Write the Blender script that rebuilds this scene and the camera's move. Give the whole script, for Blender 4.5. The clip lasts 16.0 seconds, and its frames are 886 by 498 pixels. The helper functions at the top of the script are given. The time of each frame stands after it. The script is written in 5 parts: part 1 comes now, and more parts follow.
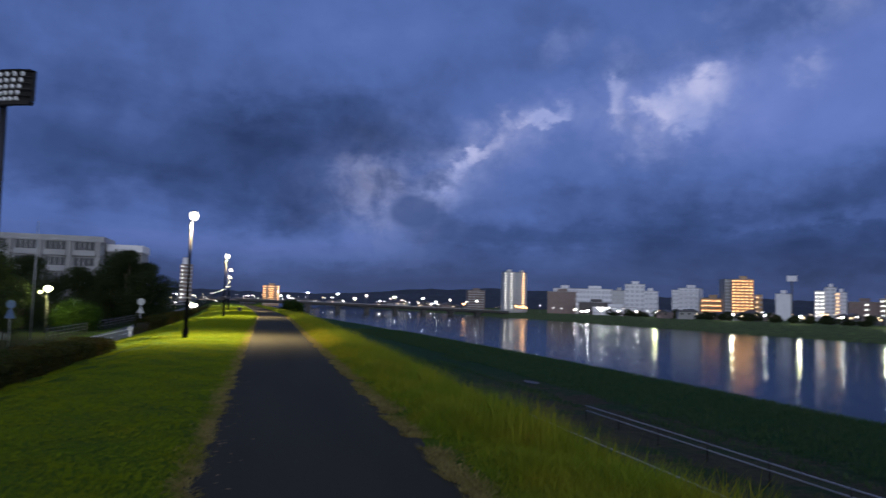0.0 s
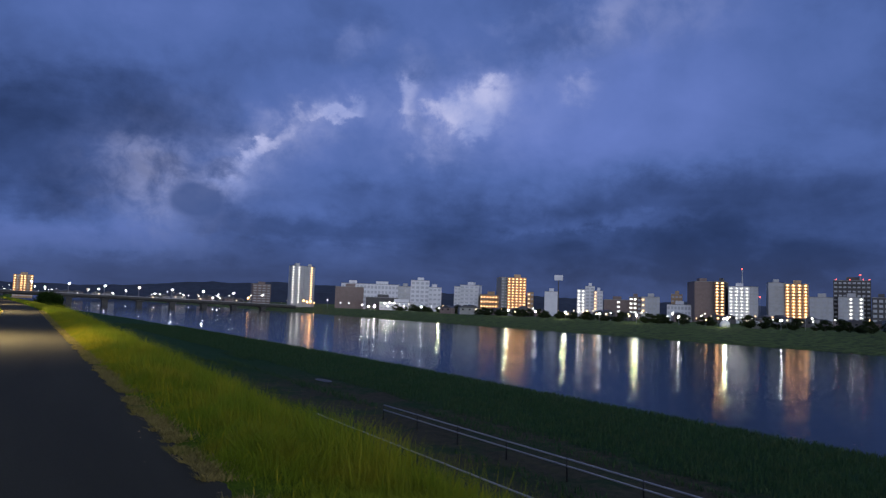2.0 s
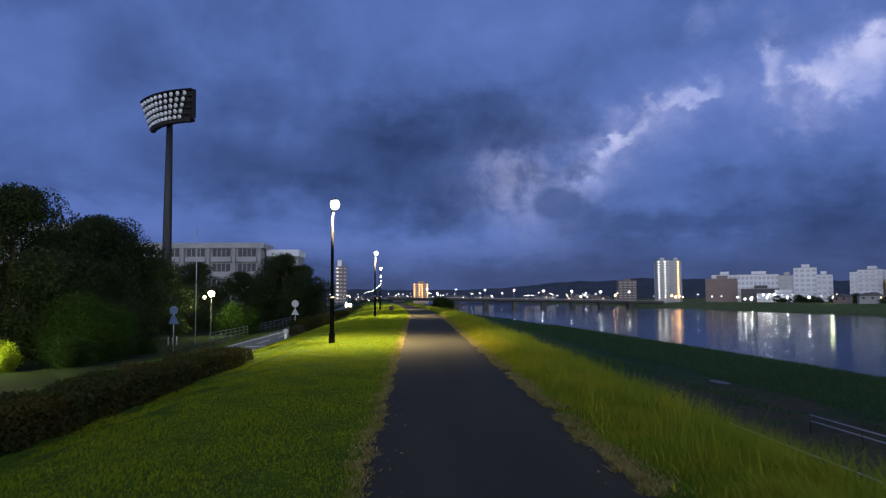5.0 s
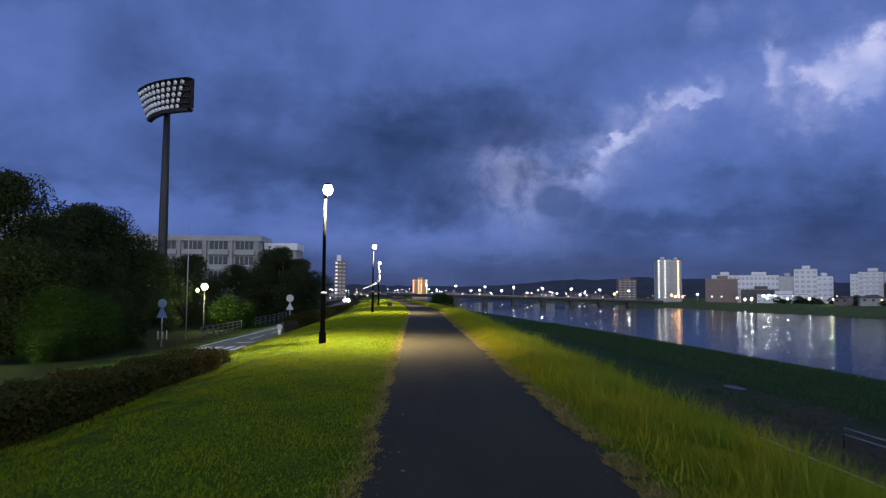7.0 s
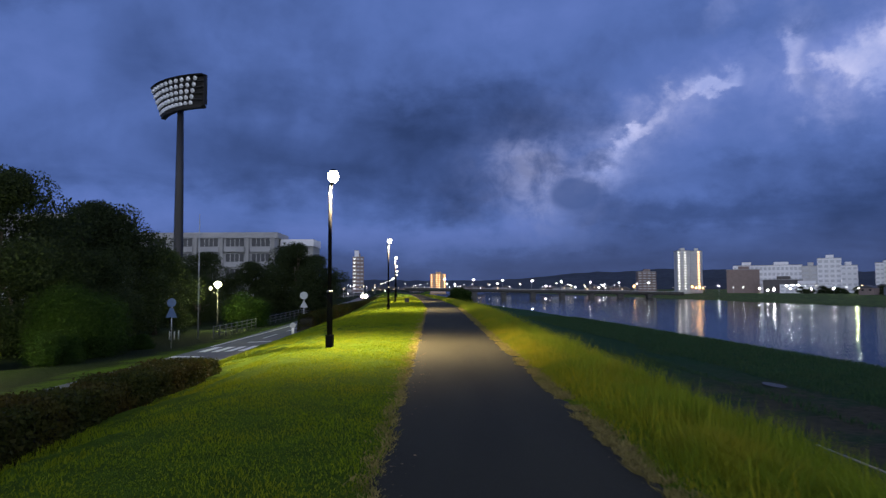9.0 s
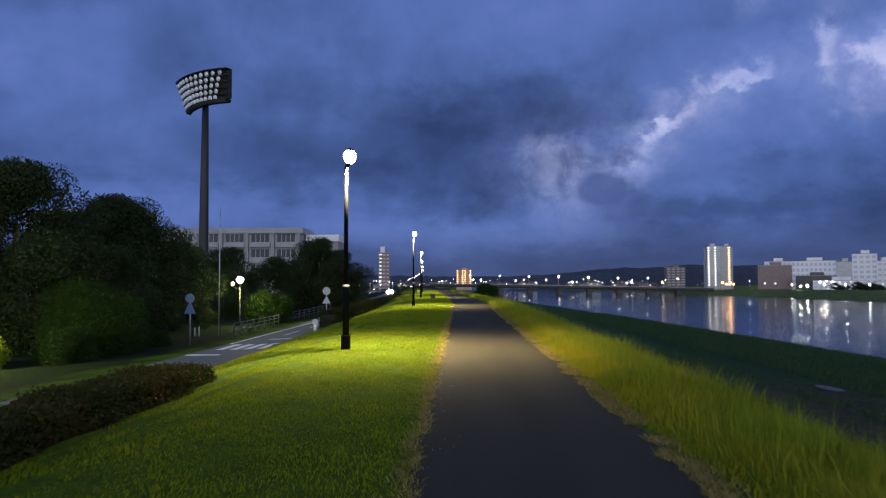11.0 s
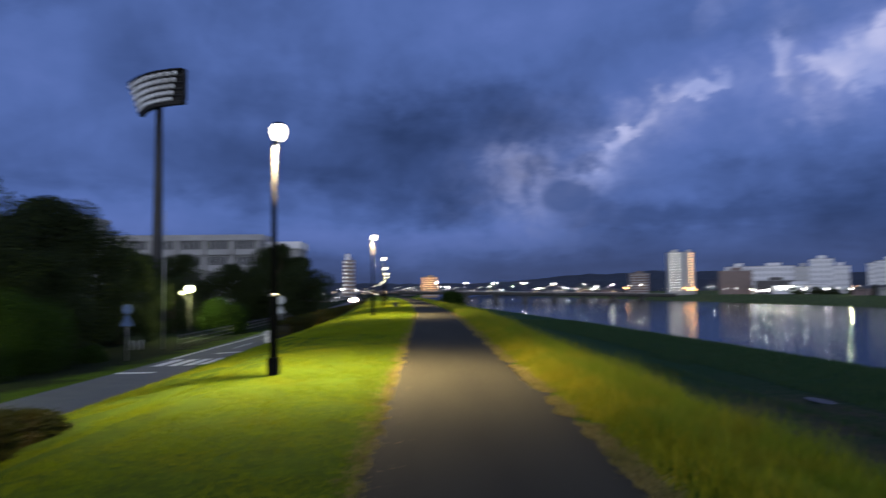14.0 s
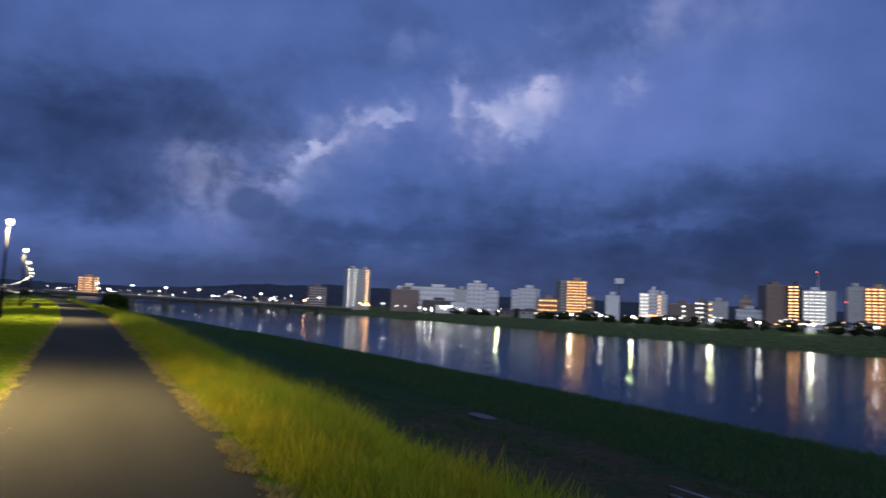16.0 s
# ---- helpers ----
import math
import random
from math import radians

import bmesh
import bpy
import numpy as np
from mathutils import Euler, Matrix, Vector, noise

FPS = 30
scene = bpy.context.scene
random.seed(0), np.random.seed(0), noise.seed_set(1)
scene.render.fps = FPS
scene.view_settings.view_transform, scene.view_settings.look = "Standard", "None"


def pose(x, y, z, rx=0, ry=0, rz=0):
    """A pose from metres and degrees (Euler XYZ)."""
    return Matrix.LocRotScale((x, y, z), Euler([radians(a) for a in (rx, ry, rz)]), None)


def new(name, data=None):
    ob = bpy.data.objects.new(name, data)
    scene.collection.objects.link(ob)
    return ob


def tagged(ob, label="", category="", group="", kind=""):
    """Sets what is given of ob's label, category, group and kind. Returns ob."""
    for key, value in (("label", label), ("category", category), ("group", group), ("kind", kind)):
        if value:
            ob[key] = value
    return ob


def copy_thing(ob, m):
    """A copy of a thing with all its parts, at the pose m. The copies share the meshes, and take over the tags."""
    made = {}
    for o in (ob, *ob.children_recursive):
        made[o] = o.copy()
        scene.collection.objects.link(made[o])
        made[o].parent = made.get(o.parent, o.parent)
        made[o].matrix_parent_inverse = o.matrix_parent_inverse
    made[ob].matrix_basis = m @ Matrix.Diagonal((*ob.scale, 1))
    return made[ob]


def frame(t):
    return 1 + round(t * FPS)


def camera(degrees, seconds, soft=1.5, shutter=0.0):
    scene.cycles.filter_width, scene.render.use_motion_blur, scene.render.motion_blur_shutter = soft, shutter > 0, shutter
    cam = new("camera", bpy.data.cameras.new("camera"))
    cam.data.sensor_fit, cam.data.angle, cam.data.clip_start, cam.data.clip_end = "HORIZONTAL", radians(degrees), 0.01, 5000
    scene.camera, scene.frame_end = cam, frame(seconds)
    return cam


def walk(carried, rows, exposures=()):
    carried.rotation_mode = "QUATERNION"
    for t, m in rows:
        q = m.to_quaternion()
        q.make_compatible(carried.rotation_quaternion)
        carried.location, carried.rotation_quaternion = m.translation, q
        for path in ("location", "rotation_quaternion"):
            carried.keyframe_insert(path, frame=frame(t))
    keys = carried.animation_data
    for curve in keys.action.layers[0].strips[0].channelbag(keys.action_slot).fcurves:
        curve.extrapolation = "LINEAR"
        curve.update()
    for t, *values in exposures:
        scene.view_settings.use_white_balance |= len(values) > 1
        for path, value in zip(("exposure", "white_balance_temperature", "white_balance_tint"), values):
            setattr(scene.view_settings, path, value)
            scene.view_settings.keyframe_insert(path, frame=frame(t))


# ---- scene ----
SHUTTER = 0.8
cam = camera(63.8, 16.0, soft=1.3, shutter=SHUTTER)
CAM_ROWS = [
    # seconds, x, y, z, tilt, lean, turn
    (0.0, -0.030, 0.008, 1.572, 94.54, -1.59, -13.97),
    (0.2, 0.000, 0.223, 1.575, 94.64, -1.77, -15.67),
    (0.5, 0.049, 0.546, 1.580, 94.80, -2.15, -19.20),
    (0.7, 0.119, 0.753, 1.575, 94.81, -2.48, -21.33),
    (1.0, 0.224, 1.064, 1.565, 94.84, -2.67, -22.21),
    (1.2, 0.190, 1.252, 1.563, 94.86, -2.54, -23.08),
    (1.4, 0.157, 1.439, 1.561, 94.88, -2.36, -24.93),
    (1.5, 0.140, 1.533, 1.559, 94.89, -2.23, -26.31),
    (2.0, 0.142, 1.947, 1.593, 94.66, -2.05, -30.95),
    (2.5, 0.091, 2.328, 1.594, 94.40, -0.17, -27.98),
    (3.0, 0.003, 2.709, 1.652, 93.97, -0.10, -23.01),
    (3.2, -0.002, 2.874, 1.621, 93.91, -0.15, -18.99),
    (3.4, -0.008, 3.039, 1.589, 93.85, -0.23, -13.87),
    (3.5, -0.011, 3.122, 1.573, 93.82, -0.25, -12.11),
    (3.7, -0.029, 3.299, 1.559, 93.79, 0.02, -10.48),
    (4.0, -0.057, 3.565, 1.537, 93.73, 0.20, -9.82),
    (4.2, -0.074, 3.766, 1.537, 93.79, 0.19, -8.52),
    (4.4, -0.091, 3.967, 1.536, 93.85, 0.17, -5.17),
    (4.5, -0.099, 4.068, 1.536, 93.88, 0.15, -3.50),
    (5.0, -0.115, 4.632, 1.553, 93.97, 0.30, -2.18),
    (7.5, -0.160, 7.559, 1.588, 93.61, -0.60, -2.27),
    (8.0, -0.153, 8.124, 1.608, 93.55, 0.15, -2.34),
    (8.5, -0.075, 8.675, 1.604, 93.42, 0.31, -1.82),
    (9.0, -0.113, 9.217, 1.645, 93.22, 0.23, -0.80),
    (9.5, -0.088, 9.763, 1.600, 92.96, -0.13, 0.23),
    (12.0, -0.257, 12.681, 1.618, 92.84, 0.31, 1.46),
    (12.5, -0.245, 13.254, 1.615, 92.73, 0.29, 1.39),
    (13.0, -0.209, 13.820, 1.589, 93.07, 0.59, 1.18),
    (13.5, -0.103, 14.394, 1.634, 92.84, 0.85, 1.26),
    (14.0, -0.043, 14.931, 1.619, 93.47, 0.60, -1.46),
    (14.2, 0.001, 15.136, 1.627, 93.67, 0.44, -6.18),
    (14.4, 0.044, 15.341, 1.635, 93.87, 0.26, -11.27),
    (14.5, 0.066, 15.443, 1.639, 93.98, 0.20, -12.94),
    (14.7, 0.102, 15.665, 1.627, 94.18, 0.08, -14.35),
    (15.0, 0.156, 15.999, 1.611, 94.46, -0.14, -16.87),
    (15.2, 0.219, 16.239, 1.613, 94.52, -1.01, -19.19),
    (15.4, 0.282, 16.480, 1.614, 94.59, -2.06, -22.00),
    (15.5, 0.314, 16.600, 1.615, 94.61, -2.32, -22.68),
    (16.0, 0.286, 17.210, 1.607, 94.75, -2.34, -26.90),
]

walk(cam, [(t, pose(x, y, z, a, b, c)) for t, x, y, z, a, b, c in CAM_ROWS], [(0.0, -0.08), (3.0, -0.06), (5.0, 0.08), (9.5, 0.08), (13.0, 0.03), (14.5, -0.05), (16.0, -0.14)])


# ---- sky at dusk ----
class Nodes:
    """Short hand for node trees."""

    def __init__(self, tree):
        self.tree, self.links = tree, tree.links
        tree.nodes.clear()

    def add(self, kind, **props):
        n = self.tree.nodes.new(kind)
        for k, v in props.items():
            setattr(n, k, v)
        return n

    def plug(self, socket, v):
        if isinstance(v, bpy.types.NodeSocket):
            self.links.new(v, socket)
        else:
            socket.default_value = v

    def math(self, op, a, b=0.0, c=0.0, clamp=False):
        n = self.add("ShaderNodeMath", operation=op, use_clamp=clamp)
        for s, v in zip(n.inputs, (a, b, c)):
            self.plug(s, v)
        return n.outputs[0]

    def span(self, v, lo, hi, out_lo=0.0, out_hi=1.0, smooth=True):
        n = self.add("ShaderNodeMapRange", interpolation_type="SMOOTHSTEP" if smooth else "LINEAR")
        for s, x in zip(n.inputs, (v, lo, hi, out_lo, out_hi)):
            self.plug(s, x)
        return n.outputs[0]

    def noise(self, vec, scale, detail=4.0, rough=0.55, distort=0.0):
        n = self.add("ShaderNodeTexNoise")
        self.plug(n.inputs["Vector"], vec)
        n.inputs["Scale"].default_value, n.inputs["Detail"].default_value = scale, detail
        n.inputs["Roughness"].default_value, n.inputs["Distortion"].default_value = rough, distort
        return n.outputs["Fac"]

    def mix(self, f, a, b, how="MIX"):
        n = self.add("ShaderNodeMix", data_type="RGBA", blend_type=how)
        self.plug(n.inputs[0], f)
        self.plug(n.inputs[6], a if isinstance(a, bpy.types.NodeSocket) else (*a, 1))
        self.plug(n.inputs[7], b if isinstance(b, bpy.types.NodeSocket) else (*b, 1))
        return n.outputs[2]

    def scaled(self, vec, x, y, z):
        n = self.add("ShaderNodeMapping")
        self.links.new(vec, n.inputs["Vector"])
        n.inputs["Scale"].default_value = (x, y, z)
        return n.outputs[0]


def build_sky():
    world = bpy.data.worlds.new("dusk_sky")
    scene.world = world
    world.use_nodes = True
    k = Nodes(world.node_tree)
    way = k.add("ShaderNodeTexCoord").outputs["Generated"]
    sep = k.add("ShaderNodeSeparateXYZ")
    k.links.new(way, sep.inputs[0])
    x, y, z = sep.outputs
    az = k.math("MULTIPLY", k.math("ARCTAN2", x, y), 57.2958)
    el = k.math("MULTIPLY", k.math("ARCSINE", z), 57.2958)
    # the cloud deck: a flat layer seen from below, so that it thins to streaks at the horizon
    lift = k.math("ADD", k.math("MAXIMUM", z, 0.0), 0.2)
    deck = k.add("ShaderNodeCombineXYZ")
    k.links.new(k.math("DIVIDE", x, lift), deck.inputs[0])
    k.links.new(k.math("DIVIDE", y, lift), deck.inputs[1])
    big = k.noise(deck.outputs[0], 0.62, 3.0, 0.5, 0.6)
    mid = k.noise(deck.outputs[0], 1.7, 6.0, 0.55, 0.5)
    fine = k.noise(way, 9.0, 7.0, 0.55, 0.35)
    wisp = k.noise(way, 26.0, 5.0, 0.6, 0.3)
    soft = k.noise(way, 5.0, 4.0, 0.5, 0.2)
    # ragged cloud edges: bearing and height wander with two scales of noise
    wob = k.math("ADD", k.math("MULTIPLY", k.math("SUBTRACT", fine, 0.5), 4.2), k.math("MULTIPLY", k.math("SUBTRACT", wisp, 0.5), 2.2))
    wob2 = k.math("ADD", k.math("MULTIPLY", k.math("SUBTRACT", k.noise(k.scaled(way, 1.3, 0.9, 1.6), 11.0, 6.0, 0.6, 0.2), 0.5), 3.4), k.math("MULTIPLY", k.math("SUBTRACT", k.noise(k.scaled(way, 0.9, 1.2, 1.5), 30.0, 5.0, 0.6), 0.5), 2.8))
    azw = k.math("ADD", az, wob)
    elw = k.math("ADD", el, wob2)

    def patch(a, e, ra, re, lean=0.0, edge=0.3):
        """A soft patch of sky: bearing, height, half sizes in degrees, lean, and how far its edge fades."""
        u = k.math("SUBTRACT", azw, a)
        v = k.math("SUBTRACT", elw, e)
        cs, sn = math.cos(radians(lean)), math.sin(radians(lean))
        p = k.math("ADD", k.math("MULTIPLY", u, cs / ra), k.math("MULTIPLY", v, sn / ra))
        q = k.math("ADD", k.math("MULTIPLY", u, -sn / re), k.math("MULTIPLY", v, cs / re))
        r = k.math("SQRT", k.math("ADD", k.math("MULTIPLY", p, p), k.math("MULTIPLY", q, q)))
        return k.span(r, 1.0 + edge, 1.0 - edge)

    def total(rows):
        """The sum of patches, each weighted by its first number."""
        s = None
        for amount, *shape in rows:
            t = k.math("MULTIPLY", patch(*shape), amount)
            s = t if s is None else k.math("ADD", s, t)
        return s

    # weight, bearing, height, half width, half height, lean, softness
    GAPS = [
        (0.95, 33.3, 16.2, 2.36, 1.56, 18, 0.9),
        (0.75, 32.7, 14.7, 1.28, 1.19, 68, 0.85),
        (0.35, 35, 17.4, 1.89, 0.75, 38, 0.9),
        (0.3, 31.1, 15.9, 1.92, 0.63, -2, 0.9),
        (0.8, 27.4, 17.2, 0.96, 1.12, -2, 0.85),
        (0.35, 29, 15.8, 1.25, 0.36, -2, 0.9),
        (0.4, 27.5, 15.1, 0.62, 1.1, 8, 0.9),
        (0.3, 27.4, 11.6, 0.83, 0.46, 8, 0.9),
        (0.85, 22, 14.7, 1.33, 0.41, 3, 0.85),
        (0.7, 22.9, 15.5, 0.79, 0.72, 28, 0.85),
        (0.5, 19.2, 14.6, 1.43, 0.59, 28, 0.95),
        (0.6, 16.9, 12.5, 2.12, 0.47, 28, 0.95),
        (0.6, 15, 10.9, 2.16, 0.54, 36, 0.95),
    ]
    VEILS = [
        (0.26, 13.7, 9.2, 1.45, 1.21, 43, 0.95),
        (0.22, 32.5, 15.8, 7.14, 2.91, 13, 0.95),
        (0.36, 41.3, 17.2, 1.21, 0.73, 8, 0.9),
        (0.13, 9.3, 10.7, 2.92, 0.78, -2, 0.95),
        (0.13, 8.1, 8.2, 2.39, 2.43, 28, 0.95),
        (0.1, 10.6, 8.8, 6.21, 4.23, 18, 0.95),
        (0.2, 30.1, 13.3, 1.37, 1.63, 58, 0.9),
        (0.22, 43.3, 22.6, 3, 1.42, 38, 0.95),
        (0.12, 48.1, 22.7, 6.07, 1.92, 13, 0.95),
        (0.14, 23.5, 20.5, 1.81, 0.82, 28, 0.95),
        (0.14, 27.7, 19, 1.46, 1.36, 58, 0.95),
        (0.12, 36.5, 22.4, 2.58, 0.66, 8, 0.95),
        (0.24, 15.9, 11.5, 6.56, 1.67, 32, 0.95),
        (0.16, 22.8, 15.1, 3.58, 1.28, 8, 0.95),
    ]
    DECK_NEAR_GAPS = [
        (0.1, 30.3, 12.8, 15.95, 4.66, 10, 0.95),
        (0.06, 40.3, 14.3, 8.37, 4.97, -2, 0.95),
        (0.06, 49, 18.7, 7.84, 4.64, -2, 0.95),
        (0.05, 57.7, 18.3, 8.5, 4.37, -2, 0.95),
        (-0.09, 37.9, 20.4, 7.69, 1.24, 8, 0.95),
        (-0.07, 26.3, 19, 5.27, 0.97, -2, 0.95),
        (-0.04, 21.6, 22.2, 7.56, 1.69, -2, 0.95),
        (-0.1, 9.4, 9.6, 1.63, 0.79, -12, 0.8),
        (-0.1, 12.6, 10.3, 1.3, 0.71, -2, 0.8),
        (-0.06, 22.7, 8.6, 4.2, 1.21, -2, 0.95),
        (-0.07, 18.8, 5.9, 6.81, 0.92, -2, 0.95),
        (-0.05, 35.1, 7.3, 7.65, 1.14, 3, 0.95),
        (0.06, 32, 17.7, 9.6, 3.13, -2, 0.95),
        (0.09, 20, 17, 15.15, 5.32, 8, 0.95),
    ]
    DECK_LOW = [
        (-0.06, 55.1, 8.9, 10.82, 1.78, -5, 0.95),
        (0.08, 43.1, 7.2, 5.76, 0.49, 6, 0.95),
        (0.05, 18.1, 3.9, 18.27, 0.89, 0, 0.95),
        (-0.1, 0.2, 7.3, 6.3, 2.61, 8, 0.95),
        (-0.14, 1, 11.4, 8.85, 3.47, 8, 0.95),
        (-0.1, 9.1, 13.7, 8.48, 1.72, 3, 0.95),
        (-0.08, 6.7, 19, 12.29, 2.81, -2, 0.95),
        (-0.08, 28.6, 15, 1.26, 0.51, -52, 0.9),
        (0.08, 42.6, 13.4, 11.14, 3.2, 3, 0.95),
        (-0.04, 58.8, 13.1, 6, 2.44, -2, 0.95),
        (-0.14, 51.2, 4.5, 16.83, 2.13, 0, 0.95),
        (-0.08, 47, 9, 13.15, 2.25, -2, 0.95),
        (-0.09, 36.1, 4.6, 19.01, 2.09, 0, 0.95),
    ]
    DECK_NORTH = [
        (0.14, -29.2, 17, 3.81, 3.33, 0, 0.95),
        (0.06, -28, 10.7, 6.05, 1.66, -5, 0.95),
        (-0.08, -8, 11.8, 10.37, 4.1, 10, 0.95),
        (-0.07, 6.2, 8.7, 6.43, 2.32, 20, 0.95),
        (-0.05, -15.7, 8.7, 5.87, 3.02, 0, 0.95),
        (0.08, -2.5, 20.3, 13.95, 2.93, 0, 0.95),
        (0.05, 6.3, 20.5, 1.21, 1.09, 0, 0.9),
        (0.04, -2.1, 15.7, 1.39, 1.14, 0, 0.9),
        (0.1, -1.6, 4, 10.96, 1, 0, 0.95),
        (0.04, 12.3, 20.5, 7.26, 2.07, 0, 0.95),
        (0.08, -25.7, 5.3, 9.38, 1.62, 0, 0.95),
        (0.1, -14.8, 5.7, 17.69, 2.62, 0, 0.95),
    ]
    # grey value of the deck: drifting noise, then the broad lights and darks
    tone = None
    for amount, sock in ((0.2, big), (0.26, mid), (0.36, soft), (0.2, fine), (0.06, wisp)):
        t = k.math("MULTIPLY", sock, amount)
        tone = t if tone is None else k.math("ADD", tone, t)
    for rows in (DECK_NEAR_GAPS, DECK_LOW, DECK_NORTH):
        tone = k.math("ADD", tone, total(rows))
    tone = k.math("ADD", tone, k.span(el, 5.0, 0.5, 0.0, -0.1))
    tone = k.math("ADD", k.math("MULTIPLY", k.math("SUBTRACT", tone, 0.55), 1.2), 0.58)
    ramp = k.add("ShaderNodeValToRGB")
    k.links.new(tone, ramp.inputs[0])
    stops = [(0.1, (0.014, 0.026, 0.074)), (0.32, (0.027, 0.051, 0.147)), (0.47, (0.051, 0.092, 0.26)), (0.62, (0.086, 0.149, 0.408)), (0.95, (0.147, 0.222, 0.585))]
    while len(ramp.color_ramp.elements) < len(stops):
        ramp.color_ramp.elements.new(0.5)
    for e, (at, col) in zip(ramp.color_ramp.elements, stops):
        e.position, e.color = at, (*col, 1)
    ramp.color_ramp.interpolation = "LINEAR"
    # gaps in the deck, where the lighter sky shows, torn at their rims
    tear = k.math("ADD", k.math("MULTIPLY", k.math("SUBTRACT", wisp, 0.5), 1.1), k.math("MULTIPLY", k.math("SUBTRACT", k.noise(way, 62.0, 4.0, 0.6), 0.5), 0.5))
    open_sky = total(GAPS)
    gaps = k.math("ADD", open_sky, k.math("MULTIPLY", tear, k.span(open_sky, 0.02, 0.3)))
    gaps = k.span(gaps, 0.0, 1.25, 0.0, 0.92)
    veil = k.math("MULTIPLY", total(VEILS), k.span(wisp, 0.32, 0.66, 0.4, 1.3))
    gaps = k.math("ADD", gaps, veil, clamp=True)
    sky = k.mix(gaps, ramp.outputs[0], k.mix(k.span(fine, 0.35, 0.65), (0.27, 0.34, 0.68), (0.5, 0.53, 0.82)))
    # one small dark cloud, round and whole, hangs in front of the bright rift
    u = k.math("DIVIDE", k.math("SUBTRACT", k.math("ADD", az, k.math("MULTIPLY", wob, 0.3)), 11.6), 1.95)
    v = k.math("DIVIDE", k.math("SUBTRACT", k.math("ADD", el, k.math("MULTIPLY", wob2, 0.3)), 7.5), 1.4)
    r = k.math("SQRT", k.math("ADD", k.math("MULTIPLY", u, u), k.math("MULTIPLY", v, v)))
    sky = k.mix(k.span(r, 1.25, 0.75, 0.0, 0.85), sky, (0.062, 0.104, 0.275))
    # greyer haze low down
    sky = k.mix(k.span(el, 6.5, 0.5, 0.0, 0.55), sky, (0.054, 0.069, 0.145))
    # the west, where the sun went down behind the walker, is the brighter half of the sky
    west = k.math("MULTIPLY", k.span(y, 0.25, -0.8), k.span(el, 55.0, 8.0, 0.12, 1.0))
    sky = k.mix(west, sky, (1.3, 1.38, 1.62))
    bg = k.add("ShaderNodeBackground")
    k.links.new(sky, bg.inputs[0])
    bg.inputs[1].default_value = 1.0
    k.links.new(bg.outputs[0], k.add("ShaderNodeOutputWorld").inputs[0])


build_sky()

LAMP_WATTS = 12500.0
LAMP_COLOUR = (1.0, 0.77, 0.43)


# ---- materials ----
def material(name, base, rough=0.7, metal=0.0, second=None, scale=4.0, fine=40.0, amount=0.6, bump=0.0, bump_scale=60.0, emit=None, strength=0.0, coat=0.0, random_shade=0.0, island=False):
    """A principled material with colour variation at two scales and a fine relief."""
    m = bpy.data.materials.new(name)
    m.use_nodes = True
    k = Nodes(m.node_tree)
    p = k.add("ShaderNodeBsdfPrincipled")
    k.links.new(p.outputs[0], k.add("ShaderNodeOutputMaterial").inputs[0])
    p.inputs["Roughness"].default_value, p.inputs["Metallic"].default_value = rough, metal
    p.inputs["Coat Weight"].default_value = coat
    where = k.add("ShaderNodeNewGeometry").outputs["Position"]
    if second is None:
        second = tuple(c * 0.72 for c in base)
    f = k.math("ADD", k.math("MULTIPLY", k.noise(where, scale, 3.0), 0.6), k.math("MULTIPLY", k.noise(where, fine, 4.0, 0.65), 0.4))
    f = k.span(f, 0.36, 0.64, 0.0, amount)
    col = k.mix(f, base, second)
    if random_shade:
        r = k.add("ShaderNodeNewGeometry").outputs["Random Per Island"] if island else k.add("ShaderNodeObjectInfo").outputs["Random"]
        col = k.mix(1.0, col, k.mix(r, (1 - random_shade,) * 3, (1 + random_shade,) * 3), "MULTIPLY")
    k.links.new(col, p.inputs["Base Color"])
    k.plug(p.inputs["Roughness"], k.span(k.noise(where, fine * 0.6, 3.0), 0.3, 0.7, max(rough - 0.08, 0.02), min(rough + 0.08, 1.0)))
    if bump:
        b = k.add("ShaderNodeBump")
        b.inputs["Strength"].default_value, b.inputs["Distance"].default_value = bump, 0.02
        k.links.new(k.noise(where, bump_scale, 5.0, 0.65), b.inputs["Height"])
        k.links.new(b.outputs[0], p.inputs["Normal"])
    if emit:
        p.inputs["Emission Color"].default_value, p.inputs["Emission Strength"].default_value = (*emit, 1), strength
        m.cycles.emission_sampling = "NONE"
    return m


